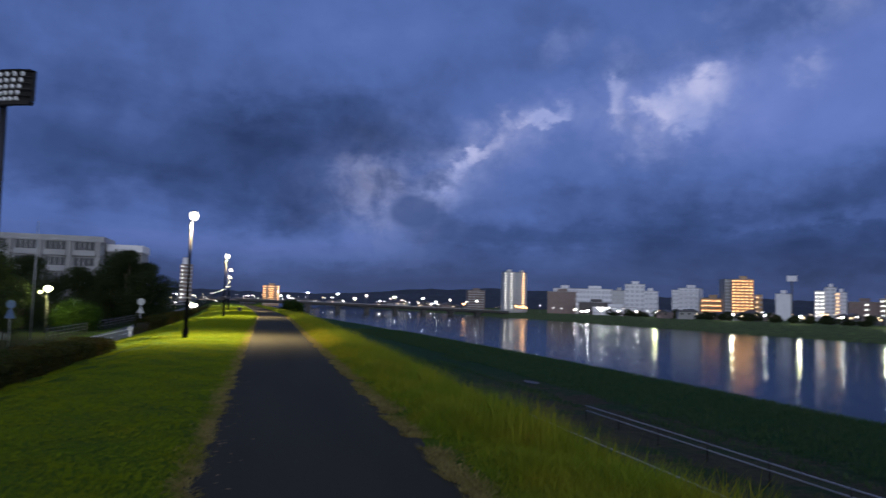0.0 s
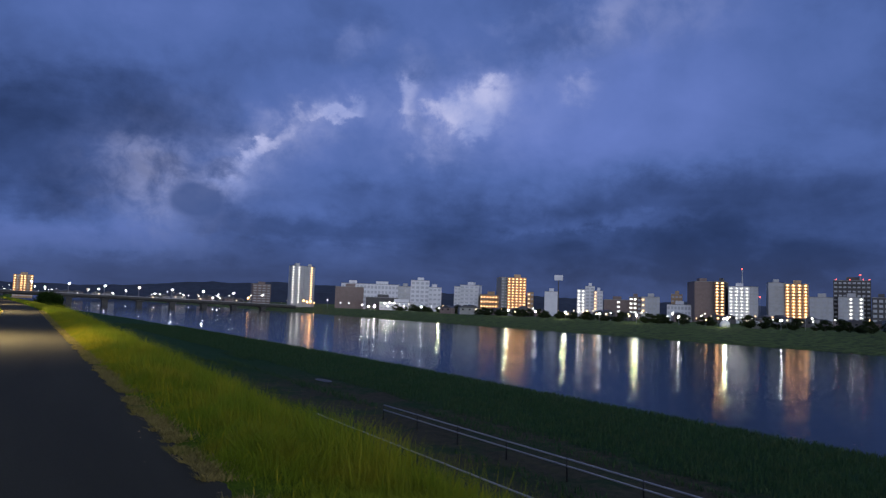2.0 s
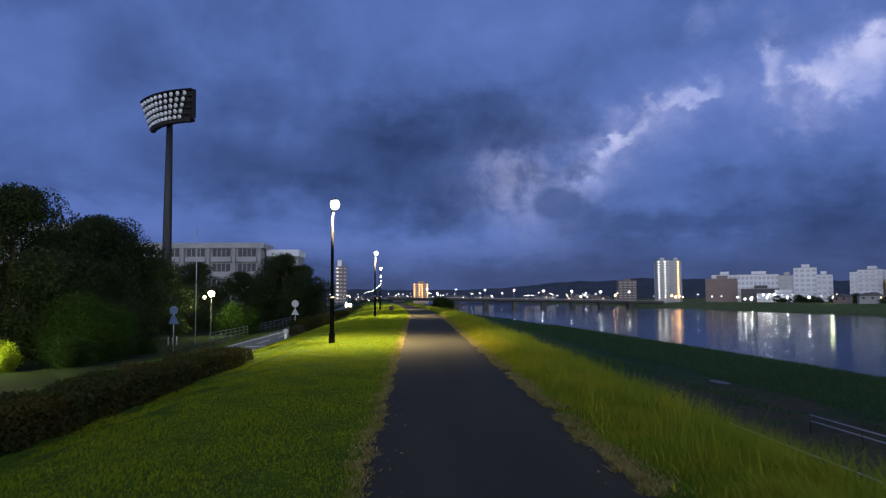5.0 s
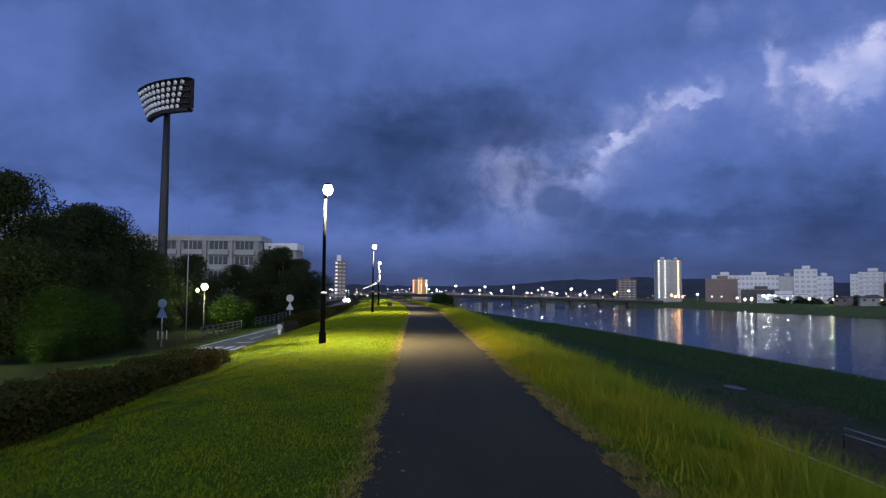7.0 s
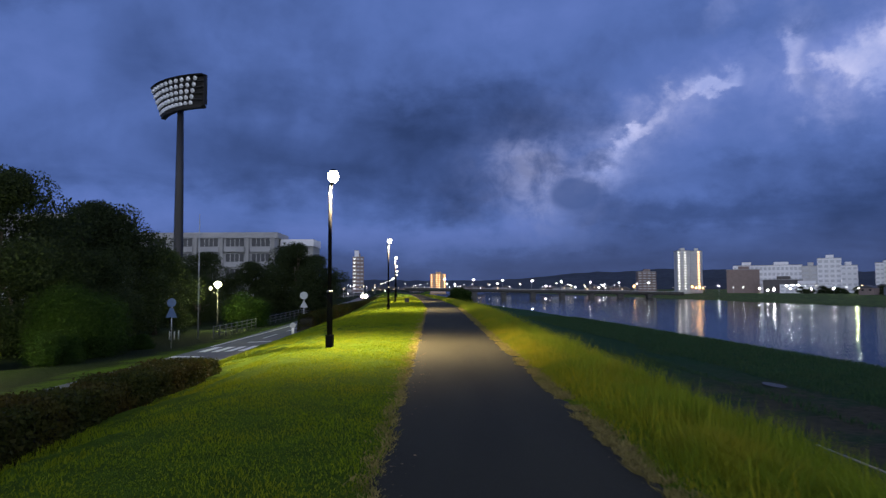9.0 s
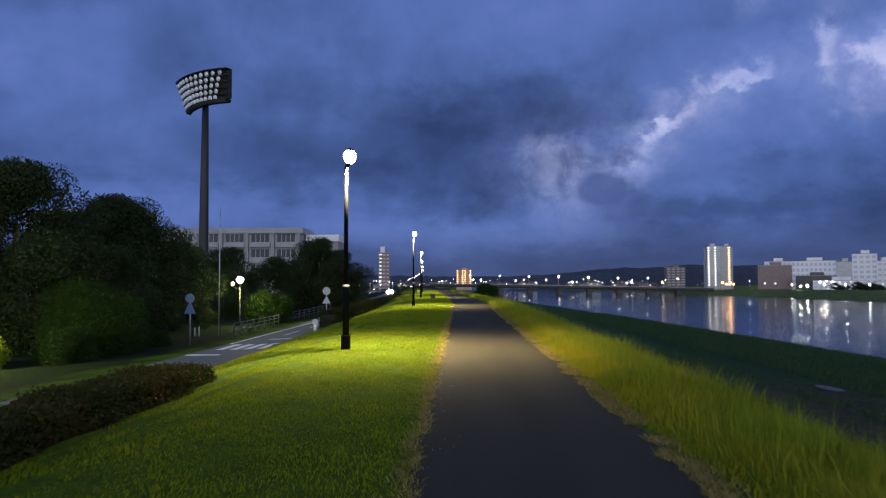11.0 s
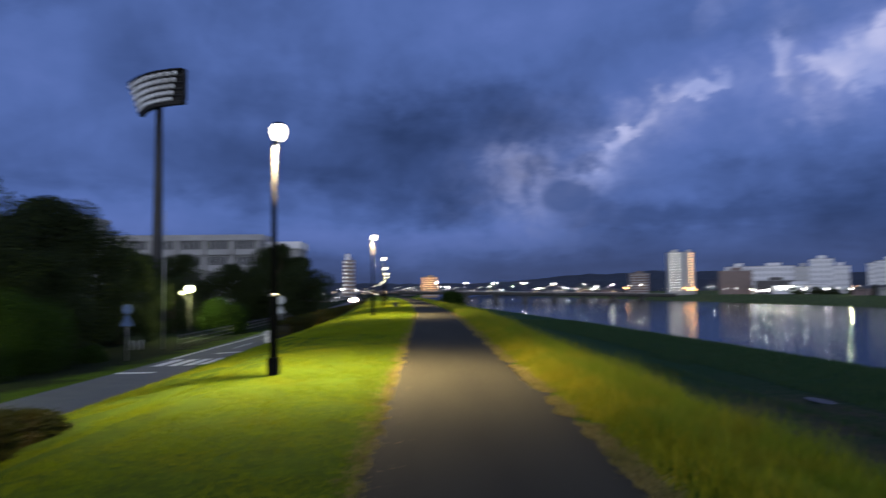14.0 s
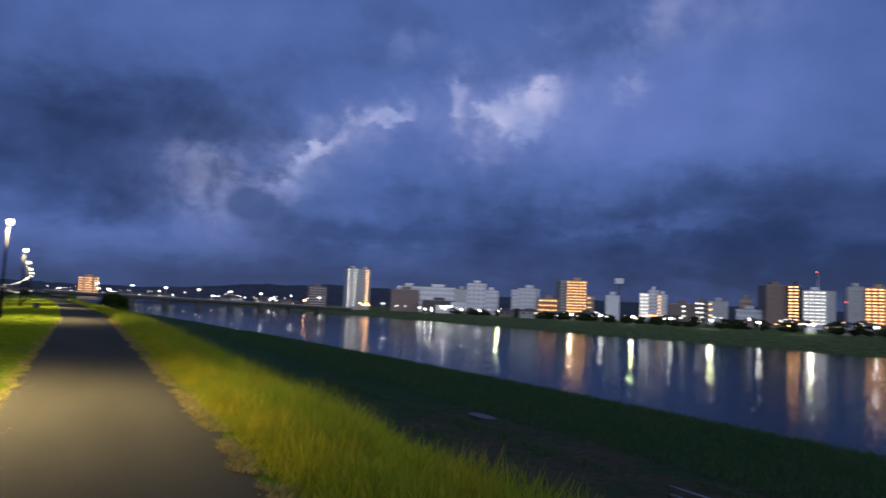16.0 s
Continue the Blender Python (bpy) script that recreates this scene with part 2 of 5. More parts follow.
def grass_blades(name, low, high, dry, dry_amount, height_span):
    """Grass blades: greener or drier blade by blade, and in broad patches."""
    m = bpy.data.materials.new(name)
    m.use_nodes = True
    k = Nodes(m.node_tree)
    p = k.add("ShaderNodeBsdfPrincipled")
    geo = k.add("ShaderNodeNewGeometry")
    col = k.mix(geo.outputs["Random Per Island"], low, high)
    broad = k.noise(geo.outputs["Position"], 0.9, 4.0, 0.6)
    col = k.mix(k.span(broad, 0.42, 0.72, 0.0, dry_amount), col, dry)
    tufts = k.noise(geo.outputs["Position"], 3.6, 4.0, 0.65)
    col = k.mix(k.span(tufts, 0.47, 0.68, 0.0, 0.4), col, tuple(0.5 * c for c in low))
    k.links.new(col, p.inputs["Base Color"])
    p.inputs["Roughness"].default_value = 0.6
    p.inputs["Specular IOR Level"].default_value = 0.1
    tr = k.add("ShaderNodeBsdfTranslucent")
    k.links.new(col, tr.inputs[0])
    mx = k.add("ShaderNodeMixShader")
    mx.inputs[0].default_value = 0.4
    k.links.new(p.outputs[0], mx.inputs[1])
    k.links.new(tr.outputs[0], mx.inputs[2])
    k.links.new(mx.outputs[0], k.add("ShaderNodeOutputMaterial").inputs[0])
    return m


def ground_material():
    """Earth under grass: lawn on the embankment, dark trodden soil on the flood terrace, rough grass by the water."""
    m = bpy.data.materials.new("embankment_ground")
    m.use_nodes = True
    k = Nodes(m.node_tree)
    p = k.add("ShaderNodeBsdfPrincipled")
    k.links.new(p.outputs[0], k.add("ShaderNodeOutputMaterial").inputs[0])
    where = k.add("ShaderNodeNewGeometry").outputs["Position"]
    sep = k.add("ShaderNodeSeparateXYZ")
    k.links.new(where, sep.inputs[0])
    n1, n2, n3 = k.noise(where, 0.35, 4.0, 0.6), k.noise(where, 2.6, 5.0, 0.65), k.noise(where, 18.0, 4.0, 0.7)
    wob = k.math("MULTIPLY", k.math("SUBTRACT", k.math("ADD", n1, n2), 1.0), 5.0)
    x = k.math("ADD", sep.outputs[0], wob)
    mottled = k.math("ADD", k.math("MULTIPLY", n2, 0.5), k.math("MULTIPLY", n3, 0.5))
    lawn = k.mix(k.span(mottled, 0.35, 0.65), (0.1, 0.165, 0.012), (0.06, 0.1, 0.01))
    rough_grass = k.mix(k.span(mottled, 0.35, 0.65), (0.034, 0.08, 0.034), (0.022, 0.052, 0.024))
    soil = k.mix(k.span(mottled, 0.3, 0.7), (0.095, 0.09, 0.064), (0.04, 0.04, 0.03))
    strips = k.noise(k.scaled(where, 1.0, 0.05, 1.0), 0.85, 4.0, 0.6)
    soil = k.mix(k.span(strips, 0.5, 0.66, 0.0, 0.8), soil, k.mix(k.span(mottled, 0.35, 0.65), (0.11, 0.1, 0.062), (0.05, 0.06, 0.03)))
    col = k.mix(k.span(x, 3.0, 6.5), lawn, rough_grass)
    soily = k.math("MULTIPLY", k.span(x, 10.6, 12.8), k.span(x, 21.0, 19.0))
    soily = k.math("MULTIPLY", soily, k.span(k.math("ADD", sep.outputs[1], k.math("MULTIPLY", wob, 4.0)), 64.0, 38.0))
    soily = k.math("MULTIPLY", soily, k.span(k.math("ADD", k.math("MULTIPLY", n1, 0.6), k.math("MULTIPLY", mottled, 0.4)), 0.6, 0.46, 0.25, 1.0))
    col = k.mix(soily, col, soil)
    col = k.mix(k.span(x, -15.5, -18.0), col, k.mix(k.span(mottled, 0.35, 0.65), (0.03, 0.042, 0.018), (0.016, 0.022, 0.01)))
    col = k.mix(k.span(x, 200.0, 230.0), col, k.mix(k.span(k.math("ADD", k.math("MULTIPLY", n1, 0.7), k.math("MULTIPLY", n2, 0.3)), 0.4, 0.62), (0.11, 0.15, 0.045), (0.045, 0.06, 0.028)))
    k.links.new(col, p.inputs["Base Color"])
    p.inputs["Roughness"].default_value = 0.95
    p.inputs["Specular IOR Level"].default_value = 0.04
    b = k.add("ShaderNodeBump")
    b.inputs["Strength"].default_value, b.inputs["Distance"].default_value = 0.8, 0.12
    k.links.new(k.math("ADD", n3, k.noise(where, 55.0, 3.0, 0.7)), b.inputs["Height"])
    k.links.new(b.outputs[0], p.inputs["Normal"])
    return m


def water_material():
    m = bpy.data.materials.new("river_water")
    m.use_nodes = True
    k = Nodes(m.node_tree)
    p = k.add("ShaderNodeBsdfPrincipled")
    k.links.new(p.outputs[0], k.add("ShaderNodeOutputMaterial").inputs[0])
    p.inputs["Base Color"].default_value = (0.012, 0.018, 0.028, 1)
    p.inputs["Roughness"].default_value = 0.03
    p.inputs["IOR"].default_value = 1.14
    where = k.add("ShaderNodeNewGeometry").outputs["Position"]
    h = k.math("ADD", k.noise(k.scaled(where, 0.9, 0.7, 1.0), 2.2, 3.0, 0.55, 0.3), k.math("MULTIPLY", k.noise(where, 0.5, 2.0), 0.35))
    b = k.add("ShaderNodeBump")
    b.inputs["Strength"].default_value, b.inputs["Distance"].default_value = 1.0, 0.026
    k.links.new(h, b.inputs["Height"])
    k.links.new(b.outputs[0], p.inputs["Normal"])
    return m


def path_material():
    """Worn asphalt: dark binder, pale grit, faint stains along the way."""
    m = bpy.data.materials.new("worn_asphalt")
    m.use_nodes = True
    k = Nodes(m.node_tree)
    p = k.add("ShaderNodeBsdfPrincipled")
    k.links.new(p.outputs[0], k.add("ShaderNodeOutputMaterial").inputs[0])
    where = k.add("ShaderNodeNewGeometry").outputs["Position"]
    grit = k.noise(where, 85.0, 3.0, 0.75)
    blot = k.noise(k.scaled(where, 1.0, 0.12, 1.0), 1.2, 4.0, 0.55)
    col = k.mix(k.span(blot, 0.3, 0.7), (0.029, 0.0268, 0.0165), (0.039, 0.036, 0.022))
    col = k.mix(k.span(grit, 0.54, 0.68, 0.0, 0.7), col, (0.1, 0.094, 0.072))
    k.links.new(col, p.inputs["Base Color"])
    p.inputs["Roughness"].default_value = 0.9
    p.inputs["Specular IOR Level"].default_value = 0.12
    b = k.add("ShaderNodeBump")
    b.inputs["Strength"].default_value, b.inputs["Distance"].default_value = 0.3, 0.006
    k.links.new(k.math("ADD", grit, k.noise(where, 45.0, 4.0, 0.7)), b.inputs["Height"])
    k.links.new(b.outputs[0], p.inputs["Normal"])
    return m


M_GROUND, M_WATER, M_PATH = ground_material(), water_material(), path_material()
M_ROAD = material("road_asphalt", (0.11, 0.11, 0.11), 0.85, second=(0.075, 0.075, 0.078), scale=0.8, fine=60, bump=0.3)
M_LINE = material("road_paint", (0.75, 0.75, 0.72), 0.6, second=(0.5, 0.5, 0.48), fine=25)
M_KERB = material("kerb_concrete", (0.42, 0.41, 0.39), 0.8, bump=0.2)
M_LAWN = grass_blades("lawn_blades", (0.13, 0.195, 0.008), (0.23, 0.285, 0.01), (0.29, 0.255, 0.012), 0.4, 0.06)
M_TALL = grass_blades("tall_grass_blades", (0.13, 0.19, 0.012), (0.24, 0.3, 0.02), (0.4, 0.29, 0.022), 0.6, 0.4)
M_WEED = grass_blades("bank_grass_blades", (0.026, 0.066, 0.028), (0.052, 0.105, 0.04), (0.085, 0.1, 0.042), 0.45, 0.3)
M_DRY = grass_blades("dry_edge_blades", (0.21, 0.17, 0.055), (0.38, 0.3, 0.1), (0.13, 0.15, 0.012), 0.6, 0.1)
M_LEAF = grass_blades("tree_leaves", (0.026, 0.038, 0.016), (0.044, 0.062, 0.021), (0.04, 0.046, 0.017), 0.4, 1.0)
M_SHRUB = grass_blades("shrub_leaves", (0.022, 0.046, 0.007), (0.036, 0.068, 0.011), (0.03, 0.05, 0.009), 0.4, 1.0)
M_HEDGE = grass_blades("hedge_leaves", (0.026, 0.036, 0.008), (0.055, 0.06, 0.012), (0.105, 0.06, 0.014), 0.6, 1.0)
M_BARK = material("bark", (0.1, 0.075, 0.055), 0.9, bump=0.6, bump_scale=25)
M_POLE = material("dark_painted_steel", (0.014, 0.014, 0.016), 0.55, metal=0.0, scale=2)
M_LAMPPOST = material("matt_black_lamp_post", (0.004, 0.004, 0.005), 0.85, scale=2)
M_LAMPPOST.node_tree.nodes["Principled BSDF"].inputs["Specular IOR Level"].default_value = 0.06
M_STEEL = material("galvanised_steel", (0.4, 0.41, 0.42), 0.5, metal=0.5)
M_STEEL_D = material("dull_steel_band", (0.13, 0.13, 0.135), 0.7)
M_WHITE = material("white_paint", (0.78, 0.78, 0.78), 0.5)
M_BLUE = material("sign_blue", (0.06, 0.11, 0.22), 0.5)
M_SIGN = material("sign_white", (0.4, 0.42, 0.44), 0.5)
M_LAMPGLASS = material("lamp_glass", (0.9, 0.85, 0.75), 0.3, emit=(1.0, 0.9, 0.72), strength=6.0)
M_DIMLAMP = material("dim_lamp_glass", (0.9, 0.9, 0.7), 0.3, emit=(1.0, 0.95, 0.6), strength=1.6)
M_GREENLAMP = material("park_lamp_glass", (0.9, 0.9, 0.7), 0.3, emit=(1.0, 0.95, 0.6), strength=10.0)
M_COOL = material("cool_light", (0.9, 0.9, 0.9), 0.3, emit=(1.0, 0.95, 0.85), strength=5.0)
M_WARM = material("warm_light", (0.9, 0.8, 0.6), 0.3, emit=(1.0, 0.74, 0.4), strength=2.2)
M_AMBER = material("amber_light", (0.9, 0.6, 0.3), 0.3, emit=(1.0, 0.43, 0.16), strength=0.16)
M_GREENISH = material("bank_light", (0.9, 0.9, 0.8), 0.3, emit=(1.0, 1.0, 0.95), strength=45.0)
M_PALE = material("pale_lit_pane", (0.8, 0.8, 0.75), 0.3, emit=(1.0, 0.93, 0.8), strength=0.15)
M_WARMPANE = material("warm_lit_pane", (0.8, 0.7, 0.55), 0.3, emit=(1.0, 0.78, 0.48), strength=0.18)
M_GALLERY = material("gallery_lamp", (0.9, 0.8, 0.6), 0.3, emit=(1.0, 0.52, 0.2), strength=5.0)
M_RED = material("red_light", (0.8, 0.1, 0.1), 0.3, emit=(1.0, 0.1, 0.08), strength=4.0)
M_CONC = material("pale_concrete", (0.5, 0.5, 0.5), 0.8, scale=0.3, fine=3, bump=0.1, bump_scale=8)
M_CONC_D = material("weathered_concrete", (0.3, 0.3, 0.3), 0.85, scale=0.3, fine=3, bump=0.1, bump_scale=8)
M_BRICK = material("brown_brick", (0.23, 0.175, 0.16), 0.85, scale=0.4, fine=4)
M_TAN = material("tan_render", (0.5, 0.34, 0.2), 0.8, scale=0.4, fine=4)
M_WALLWHITE = material("white_render", (0.74, 0.74, 0.76), 0.75, scale=0.2, fine=3, second=(0.62, 0.62, 0.66))
M_DARKWALL = material("dark_cladding", (0.09, 0.085, 0.085), 0.7, scale=0.3, fine=4)
M_GLASS = material("dark_window_glass", (0.02, 0.025, 0.03), 0.25)
M_GLASS.node_tree.nodes["Principled BSDF"].inputs["Specular IOR Level"].default_value = 0.2
M_SCHOOL = material("dull_school_concrete", (0.33, 0.335, 0.345), 0.85, scale=0.25, fine=2.5, second=(0.24, 0.245, 0.255), bump=0.1, bump_scale=8)
M_SCHOOLGLASS = material("dull_window_glass", (0.035, 0.04, 0.05), 0.4)
M_FENCE = material("dark_weathered_pipe", (0.1, 0.1, 0.1), 0.7)
# far panes painted pale, so their contrast fades as with distance haze
M_WINFADED = material("far_window_faded", (0.5, 0.51, 0.54), 0.4)
# lit copy of the shrub leaves: part of the lamp's brightness is in the colour
M_LITLEAF = grass_blades("lamplit_shrub_leaves", (0.2, 0.26, 0.012), (0.32, 0.38, 0.02), (0.26, 0.24, 0.02), 0.4, 1.0)
M_RAIL = material("dull_galvanised_pipe", (0.32, 0.325, 0.33), 0.6, metal=0.2)
# brighter, golden copy of the tall grass: lamplight put into blade colour
M_LAMPLIT = grass_blades("lamplit_grass_blades", (0.27, 0.27, 0.014), (0.4, 0.33, 0.02), (0.2, 0.28, 0.012), 0.9, 0.3)
M_ROOFT = material("roof_tiles", (0.08, 0.08, 0.09), 0.7, fine=8)
# forest colour shifted to blue, with the haze of distance painted in
M_FOREST_HAZE = material("far_forest_hazed", (0.021, 0.031, 0.05), 0.95, scale=0.01, fine=0.06)
M_CAR = material("car_paint", (0.5, 0.5, 0.52), 0.3, metal=0.4, coat=0.8)
M_TYRE = material("tyre_rubber", (0.02, 0.02, 0.02), 0.85)
M_PUDDLE = material("wet_concrete", (0.07, 0.07, 0.072), 0.6, fine=6)


# ---- building helpers ----
def part(name, bm, mat, parent=None, label=""):
    """Links a bmesh (or a mesh) as one mesh object under a thing or a part."""
    if isinstance(bm, bmesh.types.BMesh):
        me = bpy.data.meshes.new(name)
        bm.to_mesh(me)
        bm.free()
    else:
        me = bm
    if mat is not None and not me.materials:
        me.materials.append(mat)
    ob = new(name, me)
    ob.parent = parent
    if label:
        tagged(ob, label)
    return ob


def thing(name, x, y, z, label, category, group="", turn=0.0, kind=""):
    ob = new(name)
    ob.matrix_world = pose(x, y, z, 0, 0, turn)
    ob.empty_display_size = 0.2
    return tagged(ob, label, category, group, kind)


def box_bm(x0, x1, y0, y1, z0, z1, bevel=0.0):
    bm = bmesh.new()
    bmesh.ops.create_cube(bm, size=1.0)
    bmesh.ops.scale(bm, vec=(x1 - x0, y1 - y0, z1 - z0), verts=bm.verts)
    bmesh.ops.translate(bm, vec=((x0 + x1) / 2, (y0 + y1) / 2, (z0 + z1) / 2), verts=bm.verts)
    if bevel:
        bmesh.ops.bevel(bm, geom=list(bm.edges), offset=bevel, segments=2, affect="EDGES", profile=0.5)
    return bm


def lathe_bm(profile, sides=16, centre=(0, 0, 0)):
    """A turned body from (radius, height) pairs."""
    bm = bmesh.new()
    rings = []
    for r, h in profile:
        rings.append([bm.verts.new((centre[0] + r * math.cos(2 * math.pi * i / sides), centre[1] + r * math.sin(2 * math.pi * i / sides), centre[2] + h)) for i in range(sides)])
    for a, b in zip(rings, rings[1:]):
        for i in range(sides):
            bm.faces.new((a[i], a[(i + 1) % sides], b[(i + 1) % sides], b[i]))
    bm.faces.new(list(reversed(rings[0])))
    bm.faces.new(rings[-1])
    for f in bm.faces:
        f.smooth = len(f.verts) == 4
    return bm


def tube_bm(points, radius, sides=8, taper=1.0):
    """A round bar along points."""
    bm = bmesh.new()
    pts = [Vector(p) for p in points]
    rings = []
    for i, p in enumerate(pts):
        d = (pts[min(i + 1, len(pts) - 1)] - pts[max(i - 1, 0)]).normalized()
        side = d.cross(Vector((0, 0, 1)))
        side = Vector((1, 0, 0)) if side.length < 1e-3 else side.normalized()
        up = side.cross(d)
        r = radius * (1 + (taper - 1) * i / max(len(pts) - 1, 1))
        rings.append([bm.verts.new(p + r * (math.cos(2 * math.pi * j / sides) * side + math.sin(2 * math.pi * j / sides) * up)) for j in range(sides)])
    for a, b in zip(rings, rings[1:]):
        for j in range(sides):
            bm.faces.new((a[j], a[(j + 1) % sides], b[(j + 1) % sides], b[j])).smooth = True
    bm.faces.new(rings[0])
    bm.faces.new(list(reversed(rings[-1])))
    bmesh.ops.recalc_face_normals(bm, faces=bm.faces)
    return bm


def mesh_from(name, verts, faces, mat):
    """A mesh from arrays: verts (n, 3), faces (m, 3 or 4)."""
    me = bpy.data.meshes.new(name)
    n, m, c = len(verts), len(faces), faces.shape[1]
    me.vertices.add(n)
    me.vertices.foreach_set("co", np.ascontiguousarray(verts, dtype=np.float32).ravel())
    me.loops.add(m * c)
    me.loops.foreach_set("vertex_index", np.ascontiguousarray(faces, dtype=np.int32).ravel())
    me.polygons.add(m)
    me.polygons.foreach_set("loop_start", np.arange(0, m * c, c, dtype=np.int32))
    me.polygons.foreach_set("use_smooth", np.zeros(m, bool))
    me.update(calc_edges=True)
    me.materials.append(mat)
    return me


# ---- lie of the land ----
def smooth(t):
    t = np.clip(t, 0, 1)
    return t * t * (3 - 2 * t)


STATIONS = [(-2500, -3.2), (-400, -3.2), (-60, -3.1), (-30, -2.8), (-19, -2.45), (-16.2, -2.25), (-15.6, -2.22), (-11.3, -2.22), (-10.3, -1.98), (-6.2, -0.55), (-5.0, -0.22), (-3.9, -0.06), (-2.6, 0.0), (-0.62, 0.0),
            (1.82, 0.0), (2.6, -0.02), (3.4, -0.16), (4.4, -0.6), (9.8, -3.45), (10.7, -3.72), (12.2, -3.8), (20.6, -3.8), (28.0, -3.92), (31.5, -4.05), (33.5, -4.6), (44.0, -10.5), (232.0, -10.5), (238.0, -9.5), (242.0, -8.5),
            (322.0, -4.3), (330.0, -4.05), (420.0, -4.1), (2600, -4.6)]
SX, SZ = np.array([s[0] for s in STATIONS], float), np.array([s[1] for s in STATIONS], float)


def rise(y):
    """The crest climbs a little on the way."""
    return np.interp(y, [12, 28, 57, 84, 200], [0.0, 0.1, 0.28, 0.34, 0.4])


def bend(y):
    """The embankment swings to the left far on."""
    return np.interp(y, [60, 90, 132, 190, 309, 458, 640], [0.0, -0.9, -2.8, -5.8, -15.0, -29.0, -50.0])


def drift(x, y):
    """How far a place on this bank is shifted by that swing."""
    return bend(y) * smooth((120 - x) / 60)


def land(x, y):
    x, y = np.asarray(x, float), np.asarray(y, float)
    x = x - drift(x, y)
    z = np.interp(x, SX, SZ)
    crest = smooth((x + 14) / 6) * smooth((12 - x) / 8)
    # the lower road climbs to the crest far on
    climb = smooth((y - 75) / 90) * smooth((x + 26) / 8) * smooth((-4 - x) / 3) * 0.9
    return z + crest * rise(y) + climb


def build_ground():
    xs = np.unique(np.concatenate([SX, np.linspace(-5, 5, 26), np.linspace(-20, 16, 49), np.linspace(16, 45, 24), np.linspace(232, 340, 24), np.linspace(-600, -30, 12)]))
    ys = np.unique(np.concatenate([np.linspace(-60, -10, 11), np.linspace(-10, 70, 107), np.linspace(70, 200, 53), np.linspace(200, 700, 34), np.linspace(700, 4200, 12), [-900, -300, -120]]))
    gx, gy = np.meshgrid(xs, ys)
    wild = smooth((gx - 2.5) / 3) * smooth((33 - gx) / 2) + smooth((-3 - gx) / 1.5) * smooth((gx + 11) / 1)
    gx = gx + drift(gx, gy)
    gz = land(gx, gy)
    rng = np.random.default_rng(3)
    gz = gz + wild * rng.normal(0, 0.045, gz.shape)
    v = np.stack([gx, gy, gz], -1).reshape(-1, 3)
    nx, ny = len(xs), len(ys)
    i = (np.arange(ny - 1)[:, None] * nx + np.arange(nx - 1)[None, :]).ravel()
    f = np.stack([i, i + 1, i + 1 + nx, i + nx], -1)
    me = mesh_from("ground", v, f, M_GROUND)
    me.polygons.foreach_set("use_smooth", np.ones(len(f), bool))
    tagged(new("ground", me), "grassy river embankment with a dark flood terrace", "ground", kind="structure")


build_ground()


def fray(y, seed):
    """How far a grown-over edge wanders to and fro along the way."""
    rng = np.random.default_rng(seed)
    w = 0
    for wave, amount in ((3.1, 0.035), (1.3, 0.03), (0.7, 0.03), (0.37, 0.022)):
        for _ in range(2):
            w = w + amount * np.sin(y * 2 * math.pi / (wave * rng.uniform(0.8, 1.25)) + rng.uniform(0, 6.28))
    return w


def ribbon(name, x0, x1, ys, mat, lift, label, category, ragged=0.0, kind="structure"):
    """A paved strip laid on the land, with its own thickness and an uneven edge."""
    ys = np.asarray(ys, float)
    n = len(ys)
    a = np.full(n, x0) + ragged * fray(ys, 1)
    b = np.full(n, x1) + ragged * fray(ys, 2)
    mid = np.full(n, (x0 + x1) / 2)
    cols = [(a, -0.08), (a, lift), (mid, lift + 0.003), (b, lift), (b, -0.08)]
    v = np.stack([np.stack([cx + bend(ys), ys, land(np.clip(cx, x0 + 0.02, x1 - 0.02) + bend(ys), ys) + h], -1) for cx, h in cols], 1).reshape(-1, 3)
    i = (np.arange(n - 1)[:, None] * 5 + np.arange(4)[None, :]).ravel()
    f = np.stack([i, i + 1, i + 6, i + 5], -1)
    me = mesh_from(name, v, f, mat)
    return tagged(new(name, me), label, category, kind=kind)


ribbon("path", -0.6, 1.75, np.concatenate([np.arange(-40, 45, 0.12), np.arange(45, 150, 1.0), np.arange(150, 640, 10)]), M_PATH, 0.012, "worn dark asphalt footpath along the embankment crest", "path", 0.5)
ribbon("road", -15.3, -11.45, np.concatenate([np.arange(-30, 160, 1.0), np.arange(160, 640, 10)]), M_ROAD, 0.02, "narrow grey asphalt road at the embankment foot", "road", 0.0)

bm = bmesh.new()
bmesh.ops.create_grid(bm, x_segments=4, y_segments=8, size=1.0)
bmesh.ops.scale(bm, vec=(165, 2600, 1), verts=bm.verts)
bmesh.ops.translate(bm, vec=(100, 1500, -8.9), verts=bm.verts)
tagged(part("river", bm, M_WATER), "calm dark blue river water with fine ripples", "water", kind="structure")


